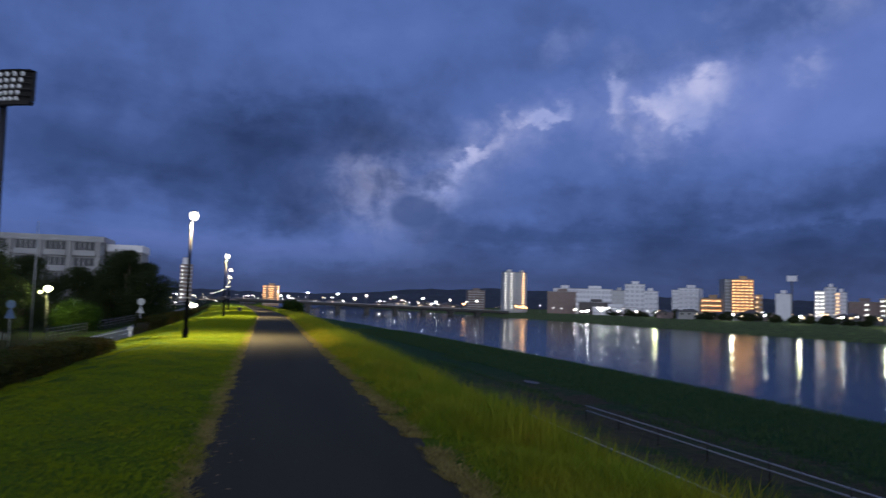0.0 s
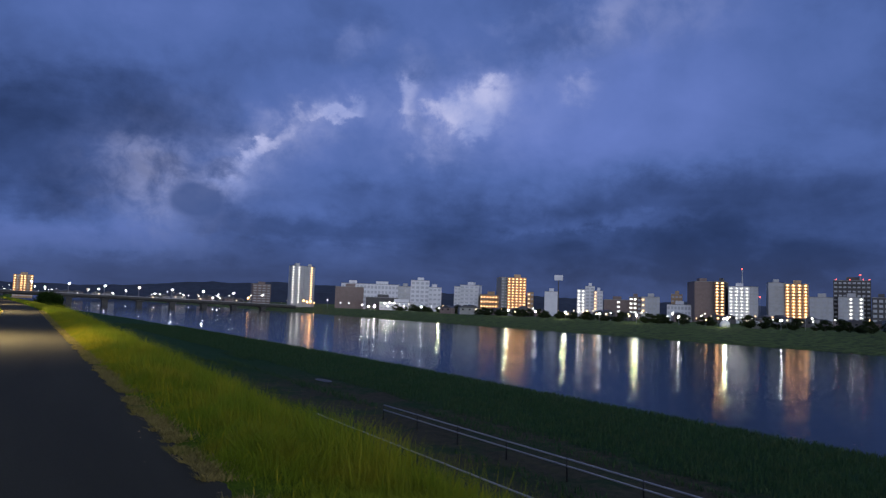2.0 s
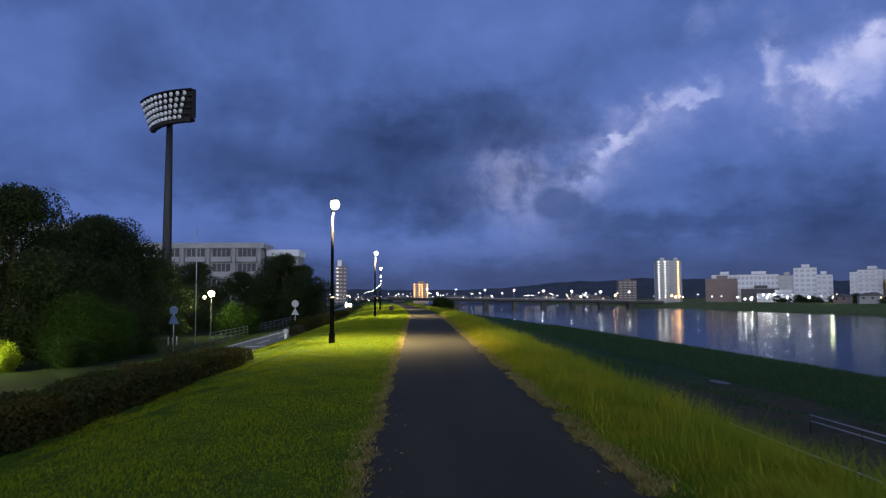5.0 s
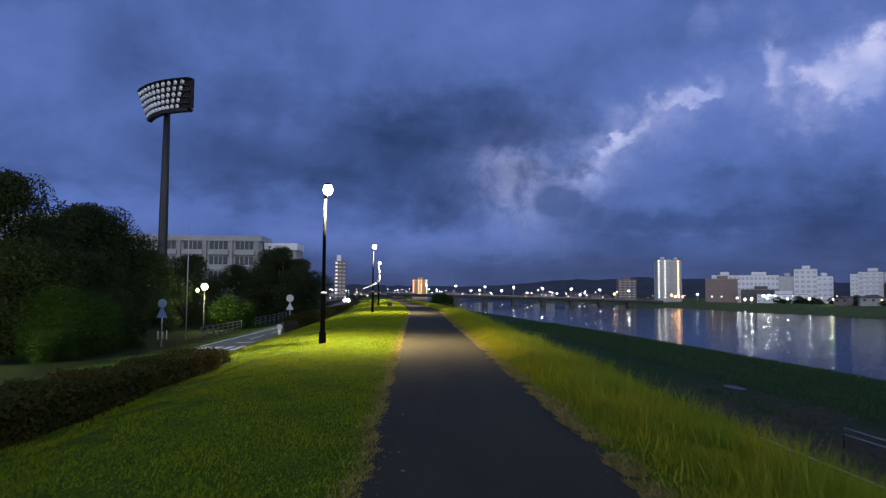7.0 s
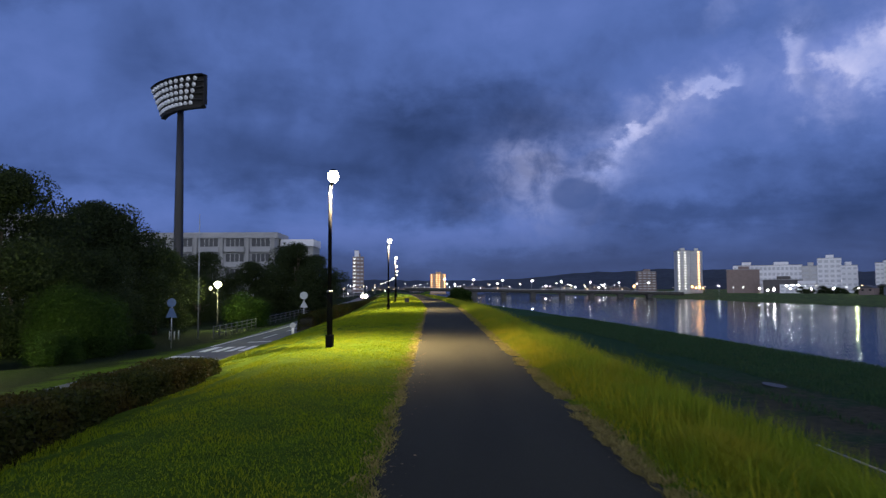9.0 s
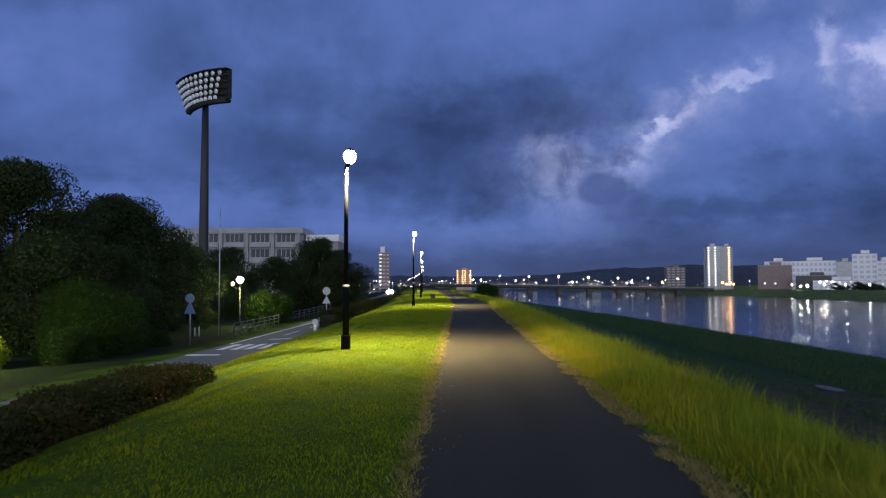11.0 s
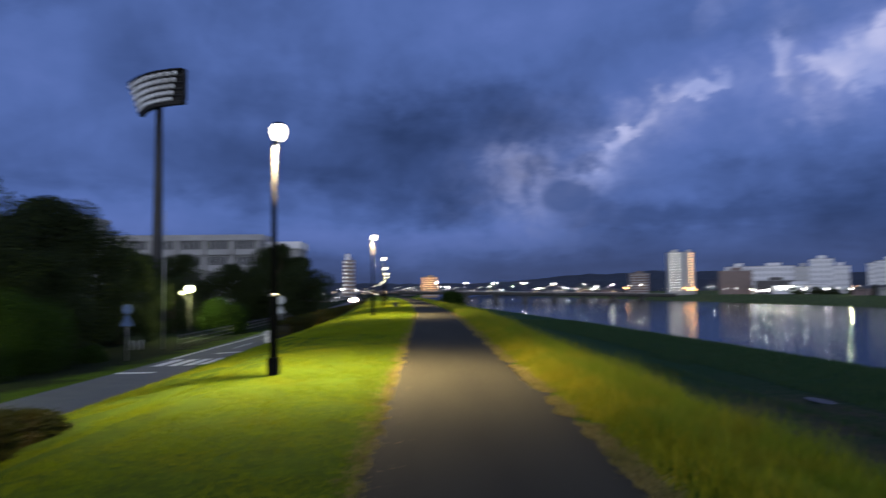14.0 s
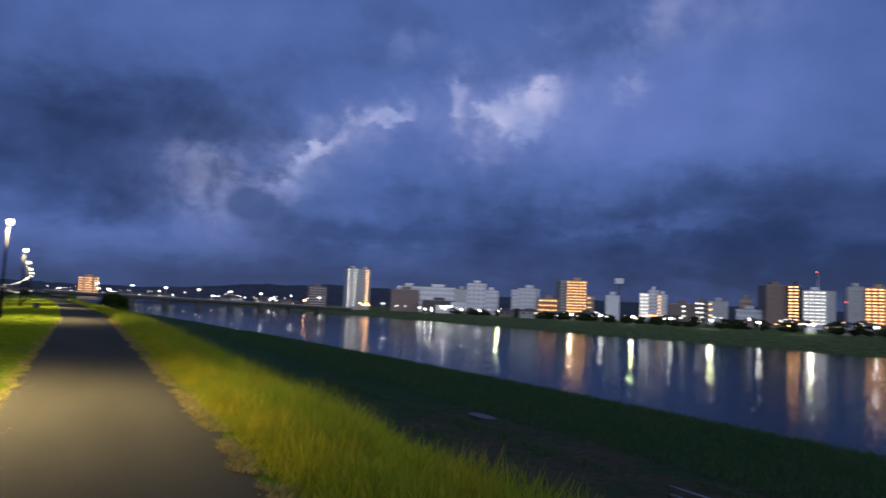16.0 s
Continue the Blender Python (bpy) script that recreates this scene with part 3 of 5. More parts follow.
# ---- street lamps along the path ----
def street_lamp(x, y):
    z = float(land(x, y))
    t = thing("street_lamp", x, y, z - 0.02, "dark steel path lamp with a glowing white head", "street lamp", "lamps along the path")
    part("base", box_bm(-0.1, 0.1, -0.1, 0.1, 0.0, 0.36, 0.012), M_LAMPPOST, t)
    part("lower_pole", lathe_bm([(0.078, 0.3), (0.078, 1.5), (0.076, 1.52)], 16), M_LAMPPOST, t)
    part("collar", lathe_bm([(0.082, 1.5), (0.086, 1.515), (0.082, 1.535), (0.056, 1.56)], 16), M_STEEL_D, t, "dull metal collar")
    part("upper_pole", lathe_bm([(0.054, 1.55), (0.051, 3.2), (0.045, 4.42)], 14), M_LAMPPOST, t)
    part("bracket", tube_bm([(0, 0, 4.38), (0.03, 0, 4.45), (0.08, 0, 4.49)], 0.045), M_LAMPPOST, t)
    head = part("head", lathe_bm([(0.06, 4.47), (0.13, 4.54), (0.16, 4.64), (0.15, 4.72), (0.1, 4.79), (0.03, 4.81)], 20, (0.08, 0, 0)), M_LAMPGLASS, t, "glowing warm white lamp head")
    part("cap", lathe_bm([(0.1, 4.79), (0.08, 4.83), (0.02, 4.85)], 16, (0.08, 0, 0)), M_LAMPPOST, head)
    return t


lamp = street_lamp(-2.9, 28.5)
LAMP_PLACES = [(-3.1, 57.0), (-4.1, 84.5)] + [(-3.6 + float(bend(y)), y) for y in range(113, 480, 29)]
for lx, ly in LAMP_PLACES:
    copy_thing(lamp, pose(lx, ly, float(land(lx, ly)) - 0.02))


def down_light(name, x, y, z, watts, colour, cone=140.0):
    """A shaded lamp: it throws its light down in a wide soft cone."""
    data = bpy.data.lights.new(name, "SPOT")
    data.energy, data.color, data.shadow_soft_size = watts, colour, 0.06
    data.spot_size, data.spot_blend = radians(cone), 0.95
    ob = new(name, data)
    ob.location = (x, y, z)
    return ob


def lamp_light(name, x, y, z, watts, colour, radius=0.18):
    data = bpy.data.lights.new(name, "POINT")
    data.energy, data.color, data.shadow_soft_size = watts, colour, radius
    ob = new(name, data)
    ob.location = (x, y, z)
    return ob


for lx, ly in [(-2.9, 28.5)] + LAMP_PLACES[:5]:
    down_light("lamp_light", lx + 0.08, ly, float(land(lx, ly)) + 4.4, LAMP_WATTS, LAMP_COLOUR)


# ---- grass ----
def blades(name, xs, ys, heights, width, mat, label, lean=0.45, seed=1, segments=1):
    """Blades of grass standing on the land, joined into one mesh: each a bent, tapered strip."""
    rng = np.random.default_rng(seed)
    n = len(xs)
    xs = xs + drift(xs, ys)
    zs = land(xs, ys) - 0.015
    a = rng.uniform(0, 2 * math.pi, n)
    dx, dy = np.cos(a), np.sin(a)
    bend = rng.uniform(0.1, 1.0, n) * lean * heights
    b = rng.uniform(0, 2 * math.pi, n)
    bx, by = np.cos(b) * bend, np.sin(b) * bend
    w = width * rng.uniform(0.6, 1.3, n)
    base = np.stack([xs, ys, zs], -1)
    side = np.stack([dx * w / 2, dy * w / 2, np.zeros(n)], -1)
    mid = base + np.stack([bx * 0.35, by * 0.35, heights * 0.55], -1)
    tip = base + np.stack([bx, by, heights], -1)
    v = np.stack([base - side, base + side, mid - side * 0.75, mid + side * 0.75, tip], 1).reshape(-1, 3)
    i = np.arange(n) * 5
    f = np.concatenate([np.stack([i, i + 1, i + 3], -1), np.stack([i, i + 3, i + 2], -1), np.stack([i + 2, i + 3, i + 4], -1)])
    return tagged(new(name, mesh_from(name, v, f, mat)), label, "grass", kind="stuff")


def scatter(rng, n, x0, x1, y0, y1, near=1.0):
    """Points in a strip, denser towards the near end."""
    u = rng.uniform(0, 1, n) ** near
    return rng.uniform(x0, x1, n), y0 + (y1 - y0) * u


rng = np.random.default_rng(11)
gx, gy = scatter(rng, 190000, -5.3, -0.58, -2.0, 48.0, 1.5)
clump = np.sin(gx * 3.1 + np.sin(gy * 1.7)) * np.sin(gy * 2.3 + gx) * 0.5 + 0.5
blades("lawn", gx, gy, 0.028 + 0.036 * clump * rng.uniform(0.4, 1.2, len(gx)), 0.015, M_LAWN, "short mown lawn grass beside the path", 0.8, 2)
gx, gy = scatter(rng, 30000, -6.5, -0.6, 40.0, 130.0, 1.5)
blades("lawn", gx, gy, rng.uniform(0.05, 0.1, len(gx)), 0.05, M_LAWN, "short mown lawn grass further along the path", 0.8, 3)
gx, gy = scatter(rng, 44000, -11.5, -5.0, 3.0, 70.0, 1.2)
blades("lawn", gx, gy, rng.uniform(0.05, 0.12, len(gx)), 0.03, M_LAWN, "lawn grass sloping down to the road", 0.8, 4)
# ragged dry fringe on both edges of the asphalt
gy = 2 + 58 * rng.uniform(0, 1, 22000) ** 1.5
gx = -0.6 + 0.5 * fray(gy, 1) - np.abs(rng.normal(0, 0.1, 22000)) + 0.06
blades("dry_edge_grass", gx, gy, rng.uniform(0.02, 0.07, 22000), 0.018, M_DRY, "dry straw-coloured grass fringe along the asphalt", 1.7, 5)
gy = 2 + 58 * rng.uniform(0, 1, 52000) ** 1.5
gy = gy[np.sin(gy * 2.9) + np.sin(gy * 1.17 + 1) + np.sin(gy * 6.1) > -1.1]
gx = 1.75 + 0.5 * fray(gy, 2) + np.abs(rng.normal(0, 0.13, len(gy))) - 0.09
blades("dry_edge_grass", gx, gy, rng.uniform(0.02, 0.09, len(gy)), 0.016, M_DRY, "dry straw-coloured grass fringe under tall grass", 1.7, 6)
# tall grass between the path and the brow
gx, gy = scatter(rng, 270000, 0.0, 1.0, -2.0, 60.0, 1.6)
gx = 1.76 + 1.95 * gx + 1.5 * np.abs(rng.normal(0, 0.45, len(gx))) * gx
tuft = 0.55 + 0.45 * np.sin(gx * 2.7 + 1.3 * np.sin(gy * 0.9)) * np.sin(gy * 1.9 + gx * 1.1)
edge = np.clip((gx - 1.8 - 0.5 * fray(gy, 2) - 0.15 * np.sin(gy * 1.9)) / 0.75, 0.1, 1.0)
blades("tall_grass", gx, gy, (0.1 + 0.28 * tuft * rng.uniform(0.4, 1.25, len(gx))) * edge, 0.007, M_TALL, "uncut yellow-green grass on the river side", 1.15, 7)
# extra blades around the lamp, their gold painted in for its pool of light
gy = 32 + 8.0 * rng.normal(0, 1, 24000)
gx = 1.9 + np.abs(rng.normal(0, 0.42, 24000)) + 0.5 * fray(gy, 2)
blades("lamplit_grass", gx, gy, rng.uniform(0.1, 0.36, 24000) * np.clip((gx - 1.8) / 0.6, 0.3, 1.0), 0.013, M_LAMPLIT, "uncut grass coloured golden for the lamplight", 0.75, 15)
gx, gy = scatter(rng, 26000, 1.95, 4.5, 55.0, 150.0, 1.3)
blades("tall_grass", gx, gy, rng.uniform(0.15, 0.4, len(gx)), 0.04, M_TALL, "uncut grass further along the brow", 0.7, 8)
gx, gy = scatter(rng, 16000, 2.3, 5.0, 2.0, 75.0, 1.4)
keep = np.sin(gx * 2.1 + 0.8 * gy) + np.sin(gy * 1.31 - gx * 0.7) > 0.2
gx, gy = gx[keep], gy[keep]
blades("tall_stalks", gx, gy, rng.uniform(0.25, 0.7, len(gx)), 0.008, M_TALL, "thin uncut grass stalks along the brow", 0.45, 14)
# the tall grass thins out down the slope
gx, gy = scatter(rng, 60000, 0.0, 1.0, 0.0, 70.0, 1.5)
gx = 3.0 + np.abs(rng.normal(0, 1.25, len(gx)))
ragged = 0.5 + 0.5 * np.sin(gx * 1.7 + 0.9 * gy) * np.sin(gy * 0.53 - gx)
keep = rng.uniform(0, 1, len(gx)) < 0.25 + 0.75 * ragged
gx, gy, ragged = gx[keep], gy[keep], ragged[keep]
blades("brow_grass", gx, gy, (0.12 + 0.42 * ragged) * rng.uniform(0.5, 1.3, len(gx)), 0.011, M_TALL, "uncut grass thinning out down the slope", 0.8, 16)
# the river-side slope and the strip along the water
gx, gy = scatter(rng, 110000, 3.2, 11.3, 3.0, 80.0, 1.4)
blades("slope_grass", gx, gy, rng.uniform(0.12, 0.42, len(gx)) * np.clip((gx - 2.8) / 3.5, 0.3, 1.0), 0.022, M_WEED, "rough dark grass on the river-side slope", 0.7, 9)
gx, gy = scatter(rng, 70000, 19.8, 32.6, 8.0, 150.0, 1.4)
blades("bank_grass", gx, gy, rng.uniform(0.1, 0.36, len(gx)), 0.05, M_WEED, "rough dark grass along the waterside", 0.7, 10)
gx, gy = scatter(rng, 26000, 10.4, 20.0, 6.0, 75.0, 1.2)
keep = np.sin(gx * 1.3 + 0.1 * gy) + 0.6 * np.sin(gy * 0.31 - gx * 0.7) + 0.8 * np.sin(gx * 3.1) > 0.75
gx, gy = gx[keep], gy[keep]
blades("terrace_weeds", gx, gy, rng.uniform(0.08, 0.3, len(gx)), 0.05, M_WEED, "sparse weeds on the dark terrace", 0.8, 12)
cx, cy = rng.uniform(10.2, 12.6, 60), 6 + 34 * rng.uniform(0, 1, 60)
gx, gy = np.repeat(cx, 90) + rng.normal(0, 0.22, 5400), np.repeat(cy, 90) + rng.normal(0, 0.3, 5400)
blades("terrace_tufts", gx, gy, rng.uniform(0.15, 0.65, len(gx)), 0.018, M_WEED, "taller weed tufts along the foot of the slope", 0.7, 17)


# ---- leaves, hedges, trees ----
def leaf_cloud(centres, radii, per_area, size, seed, flat=1.0, up=0.0):
    """Small leaves over the outsides of clumps: arrays of verts and faces."""
    rng = np.random.default_rng(seed)
    vs = []
    for c, r in zip(centres, radii):
        n = max(int(per_area * r * r), 12)
        d = rng.normal(0, 1, (n, 3))
        d[:, 2] += up
        d /= np.linalg.norm(d, axis=1)[:, None]
        p = np.asarray(c) + d * (r * rng.uniform(0.55, 1.1, n)[:, None]) * np.array([1, 1, flat])
        a = rng.normal(0, 1, (n, 3))
        a /= np.linalg.norm(a, axis=1)[:, None]
        b = np.cross(a, rng.normal(0, 1, (n, 3)))
        b /= np.linalg.norm(b, axis=1)[:, None]
        s = (size * rng.uniform(0.6, 1.4, n))[:, None]
        vs.append(np.stack([p - a * s, p - b * s * 0.5, p + a * s, p + b * s * 0.5], 1))
    v = np.concatenate(vs).reshape(-1, 3)
    return v, np.arange(len(v), dtype=np.int32).reshape(-1, 4)


def tree(x, y, height, spread, seed, label, leaf=0.11, density=90, trunk_part=0.3, mat=None, clumps=34, low=0.28, group="park trees"):
    rng = np.random.default_rng(seed)
    z = float(land(x, y))
    t = thing("tree", x, y, z - 0.05, label, "tree", group)
    r0 = 0.032 * height
    bends = [(rng.normal(0, 0.02 * height), rng.normal(0, 0.02 * height), height * f) for f in (0.2, 0.42, 0.66)]
    part("trunk", tube_bm([(0, 0, -0.1), (0, 0, 0.05 * height), *bends], r0, 9, 0.35), M_BARK, t)
    cs, rs = [], []
    for i in range(clumps):
        f = rng.uniform(low, 1.0)
        reach = spread * math.sin(math.pi * min(0.18 + 0.82 * (f - low) / (1 - low), 1.0) ** 0.9) ** 0.7 * rng.uniform(0.25, 0.95)
        a = rng.uniform(0, 2 * math.pi)
        rr = spread * rng.uniform(0.14, 0.36)
        cs.append((reach * math.cos(a), reach * math.sin(a), min(height * f, height - rr * 0.8)))
        rs.append(rr)
    for i in range(5):
        c = cs[i * 3]
        start = bends[i % 2 + 0]
        m = [(start[j] + c[j]) / 2 + (0.05 * height if j == 2 else 0) for j in range(3)]
        part("limb", tube_bm([start, m, c], r0 * 0.4, 6, 0.3), M_BARK, t)
    v, f = leaf_cloud(cs, rs, density, leaf, seed + 50, 0.8)
    part("crown", mesh_from("crown", v, f, mat or M_LEAF), None, t)
    return t


def bush(x, y, height, width, seed, label, leaf=0.12, density=200, mat=None, depth=None, name="bush"):
    rng = np.random.default_rng(seed)
    z = float(land(x, y))
    t = thing(name, x, y, z - 0.03, label, "bush", "park shrubs")
    cs, rs = [], []
    for i in range(26):
        a, f = rng.uniform(0, 2 * math.pi), rng.uniform(0.1, 0.8)
        q = math.sqrt(max(1 - f * f, 0.05)) * rng.uniform(0.1, 0.8) * width / 2
        rr = min(width, height) * rng.uniform(0.2, 0.3)
        cs.append((q * math.cos(a), q * math.sin(a) * ((depth or width) / width), max(f * (height - rr), rr * 0.6)))
        rs.append(rr)
    v, f = leaf_cloud(cs, rs, density, leaf, seed + 9, 0.95)
    part("foliage", mesh_from("foliage", v, f, mat or M_SHRUB), None, t)
    part("stem", tube_bm([(0, 0, -0.1), (0, 0, height * 0.35)], 0.06, 7, 0.5), M_BARK, t)
    return t


# near black: the shade inside the hedge is put into this colour
M_HEDGE_SHADE = material("hedge_inner_shade", (0.012, 0.012, 0.007), 0.95)


def hedge(points, width, heights, seed, label):
    """A clipped hedge along points: a dense body of small leaves over a solid near-black core for the inner shade."""
    rng = np.random.default_rng(seed)
    t = thing("hedge", points[0][0], points[0][1], float(land(*points[0])) - 0.03, label, "hedge")
    o = t.matrix_world.translation
    vs = []
    ps = np.array(points, float)
    hs = np.array(heights, float)
    step = np.concatenate([[0], np.cumsum(np.linalg.norm(np.diff(ps, axis=0), axis=1))])
    n = int(step[-1] * 5600)
    s = rng.uniform(0, step[-1], n)
    cx, cy, hh = np.interp(s, step, ps[:, 0]), np.interp(s, step, ps[:, 1]), np.interp(s, step, hs)
    # skin of a rounded box: sides and top
    which = rng.uniform(0, 1, n)
    side = np.where(which < 0.5, rng.choice([-1, 1], n), rng.uniform(-1, 1, n))
    up = np.where(which < 0.5, rng.uniform(0, 1, n), 1.0)
    lump = 1 + 0.1 * np.sin(s * 2.1) * np.sin(s * 0.77 + 1) + 0.05 * np.sin(s * 5.3)
    round_end = np.sqrt(np.clip(np.minimum(s, step[-1] - s) / 0.35, 0.15, 1))
    x = cx + side * width / 2 * lump * (1 - 0.12 * up) + rng.normal(0, 0.035, n)
    y = cy + rng.normal(0, 0.04, n)
    zz = land(cx, cy) + up * hh * lump * round_end * (1 - 0.1 * (np.abs(side) > 0.8) * (which >= 0.5)) + rng.normal(0, 0.03, n)
    p = np.stack([x, y, zz], -1) - np.array(o)
    a = rng.normal(0, 1, (n, 3))
    a /= np.linalg.norm(a, axis=1)[:, None]
    b = np.cross(a, rng.normal(0, 1, (n, 3)))
    b /= np.linalg.norm(b, axis=1)[:, None]
    sz = (0.028 * rng.uniform(0.7, 1.5, n))[:, None]
    v = np.stack([p - a * sz, p - b * sz * 0.55, p + a * sz, p + b * sz * 0.55], 1).reshape(-1, 3)
    part("foliage", mesh_from("foliage", v, np.arange(len(v), dtype=np.int32).reshape(-1, 4), M_HEDGE), None, t)
    # core: shade between the leaves, given as a solid near-black body
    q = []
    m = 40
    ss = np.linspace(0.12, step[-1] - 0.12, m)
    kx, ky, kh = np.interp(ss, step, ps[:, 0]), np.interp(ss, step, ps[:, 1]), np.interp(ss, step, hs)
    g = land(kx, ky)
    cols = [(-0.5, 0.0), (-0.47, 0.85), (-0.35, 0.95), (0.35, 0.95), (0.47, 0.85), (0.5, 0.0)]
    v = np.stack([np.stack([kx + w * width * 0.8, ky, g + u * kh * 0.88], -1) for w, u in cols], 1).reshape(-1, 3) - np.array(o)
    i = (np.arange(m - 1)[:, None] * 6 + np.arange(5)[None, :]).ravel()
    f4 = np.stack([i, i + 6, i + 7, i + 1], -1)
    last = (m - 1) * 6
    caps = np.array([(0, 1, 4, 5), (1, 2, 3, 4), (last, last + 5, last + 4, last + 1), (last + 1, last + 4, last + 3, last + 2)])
    part("core", mesh_from("core", v, np.concatenate([f4, caps]), M_HEDGE_SHADE), None, t)
    return t


hedge([(-5.25, 2.0), (-5.1, 10.0), (-4.97, 17.0), (-4.9, 24.0)], 0.95, [0.53, 0.53, 0.5, 0.38], 21, "low clipped brownish-green hedge along the lawn")
line = [(-10.4, 67.0), (-10.3, 87.0), (-10.1, 115.0), (-9.9, 148.0)]
hedge(line, 1.3, [top - float(land(*p)) for p, top in zip(line, (-0.5, -0.2, -0.05, 0.05))], 22, "dark clipped hedge between the lawn and the road")

# ---- park side: trees, floodlight, school building ----
big = tree(-31, 60, 13.2, 6.6, 31, "broad dark evergreen tree at the park edge", clumps=64, density=330, low=0.1)
for x, y, s, turn in [(-37.5, 61, 1.0, 70), (-28.3, 69, 0.9, 140), (-27.5, 80, 0.66, 200), (-45, 66, 1.0, 250), (-36, 50, 0.86, 20), (-31, 45, 0.62, 300), (-34, 74, 0.85, 110), (-25.5, 62, 0.55, 30)]:
    m = pose(x, y, float(land(x, y)) - 0.05, 0, 0, turn) @ Matrix.Diagonal((s, s, s, 1))
    copy_thing(big, m)
mid = tree(-20.0, 113, 10.6, 6.0, 32, "rounded dark tree in front of the school", clumps=54, density=300, low=0.12)
for x, y, s, turn in [(-32, 110, 0.93, 60), (-26.5, 113, 0.8, 130), (-17.4, 114, 0.82, 40), (-22.5, 118, 0.9, 200), (-38, 112, 0.95, 10), (-29, 98, 0.6, 300)]:
    copy_thing(mid, pose(x, y, float(land(x, y)) - 0.05, 0, 0, turn) @ Matrix.Diagonal((s, s, s, 1)))
bush(-20.2, 87, 4.6, 5.6, 46, "green shrub beside the fence lit by the park lamp", 0.07, 1000)
bush(-23.2, 55, 5.8, 7.6, 41, "large rounded shrub beside the road", 0.06, 1300)
bush(-21.5, 50, 2.5, 3.4, 42, "rounded green shrub beside the road", 0.05, 1800)
bush(-24.4, 47.5, 2.3, 3.2, 43, "bright yellow-green shrub lit by a park lamp", 0.06, 1500, M_LITLEAF)
bush(1.5, 268, 3.4, 11.0, 47, "dark bushes on the embankment near the bridge", 0.3, 90)
bush(10.5, 280, 7.2, 12.0, 48, "dark bush on the slope near the bridge", 0.3, 110)
bush(-20.8, 60, 1.4, 2.2, 44, "low round shrub at the road edge", 0.05, 2000)
bush(-22.5, 92, 3.4, 4.4, 45, "green shrub lit by the park lamp", 0.07, 1100)


def floodlight(x, y):
    z = float(land(x, y))
    t = thing("stadium_floodlight", x, y, z - 0.1, "tall dark stadium floodlight mast with unlit lamps", "floodlight mast")
    part("mast", lathe_bm([(0.95, 0.0), (0.9, 2.0), (0.72, 20.0), (0.52, 36.5)], 20), M_POLE, t)
    part("footing", lathe_bm([(1.3, 0.0), (1.3, 0.5), (1.2, 0.6)], 20), M_CONC_D, t)
    # lamp gantry: a curved frame of five tiers, wider at the top
    top_z, low_z, half_top, half_low, depth = 39.9, 35.1, 6.0, 4.7, 0.8

    def on_arc(u, w):
        half = half_low + (half_top - half_low) * w
        return Vector((u * half, -1.4 + 1.6 * (u * u) - 1.2 * w, low_z + (top_z - low_z) * w + 0.5 * u))

    for w in (0.0, 0.2, 0.4, 0.6, 0.8, 1.0):
        pts = [on_arc(u, w) for u in np.linspace(-1, 1, 9)]
        for off in (0.0, depth):
            part("beam", tube_bm([p + Vector((0, off, 0)) for p in pts], 0.13, 6), M_POLE, t)
    for name, w, sg in (("walkway", 0.0, 1), ("top_rail", 1.0, 1)):
        vs = []
        for u in np.linspace(-1, 1, 13):
            a = on_arc(u, w)
            drop = 0.45 if w == 0.0 else 0.1
            vs += [a + Vector((0, -0.1, -drop)), a + Vector((0, depth + 0.1, -drop)), a + Vector((0, depth + 0.3, 0.12)), a + Vector((0, -0.3, 0.12))]
        v = np.array([tuple(q) for q in vs])
        f = []
        for i in range(12):
            for j in range(4):
                f.append((i * 4 + j, i * 4 + (j + 1) % 4, i * 4 + 4 + (j + 1) % 4, i * 4 + 4 + j))
        part(name, mesh_from(name, v, np.array(f), M_POLE), None, t)
    back = []
    for w in (0.0, 1.0):
        for u in np.linspace(-1, 1, 13):
            back.append(tuple(on_arc(u, w) + Vector((0, depth * 0.75, 0))))
    f = [(i, i + 1, i + 14, i + 13) for i in range(12)]
    ob = part("back_panel", mesh_from("back_panel", np.array(back), np.array(f), M_POLE), None, t)
    ob.modifiers.new("thick", "SOLIDIFY").thickness = 0.1
    side = box_bm(-0.06, 0.06, 0, depth, 0, top_z - low_z)
    me = bpy.data.meshes.new("end_plate")
    side.to_mesh(me)
    side.free()
    me.materials.append(M_POLE)
    for u in (-1, 1):
        e = part("end_plate", me, None, t)
        a = on_arc(u, 0)
        e.location = (a.x + 0.3 * u, a.y, a.z)
        e.rotation_euler = (0.2, 0.2 * u, 0)
    lampme = bpy.data.meshes.new("flood_lamp")
    lb = lathe_bm([(0.1, -0.25), (0.3, -0.12), (0.42, 0.1), (0.4, 0.13), (0.0001, 0.14)], 12)
    bmesh.ops.rotate(lb, cent=(0, 0, 0), matrix=Matrix.Rotation(radians(100), 3, "X"), verts=lb.verts)
    lb.to_mesh(lampme)
    lb.free()
    lampme.materials.append(M_REFL)
    for w in (0.1, 0.3, 0.5, 0.7, 0.9):
        for u in np.linspace(-0.95, 0.62 + 0.2 * w, 10):
            l = part("flood_lamp", lampme, None, t)
            l.location = on_arc(u, w) + Vector((0, 0.1, 0))
    return t


M_REFL = material("lamp_reflector", (0.8, 0.82, 0.85), 0.35, metal=0.3, second=(0.65, 0.68, 0.72))
fl = floodlight(-50.3, 150)
fl.scale = (1.155, 1.155, 1.152)
fl.rotation_euler = (0, 0, radians(-27))


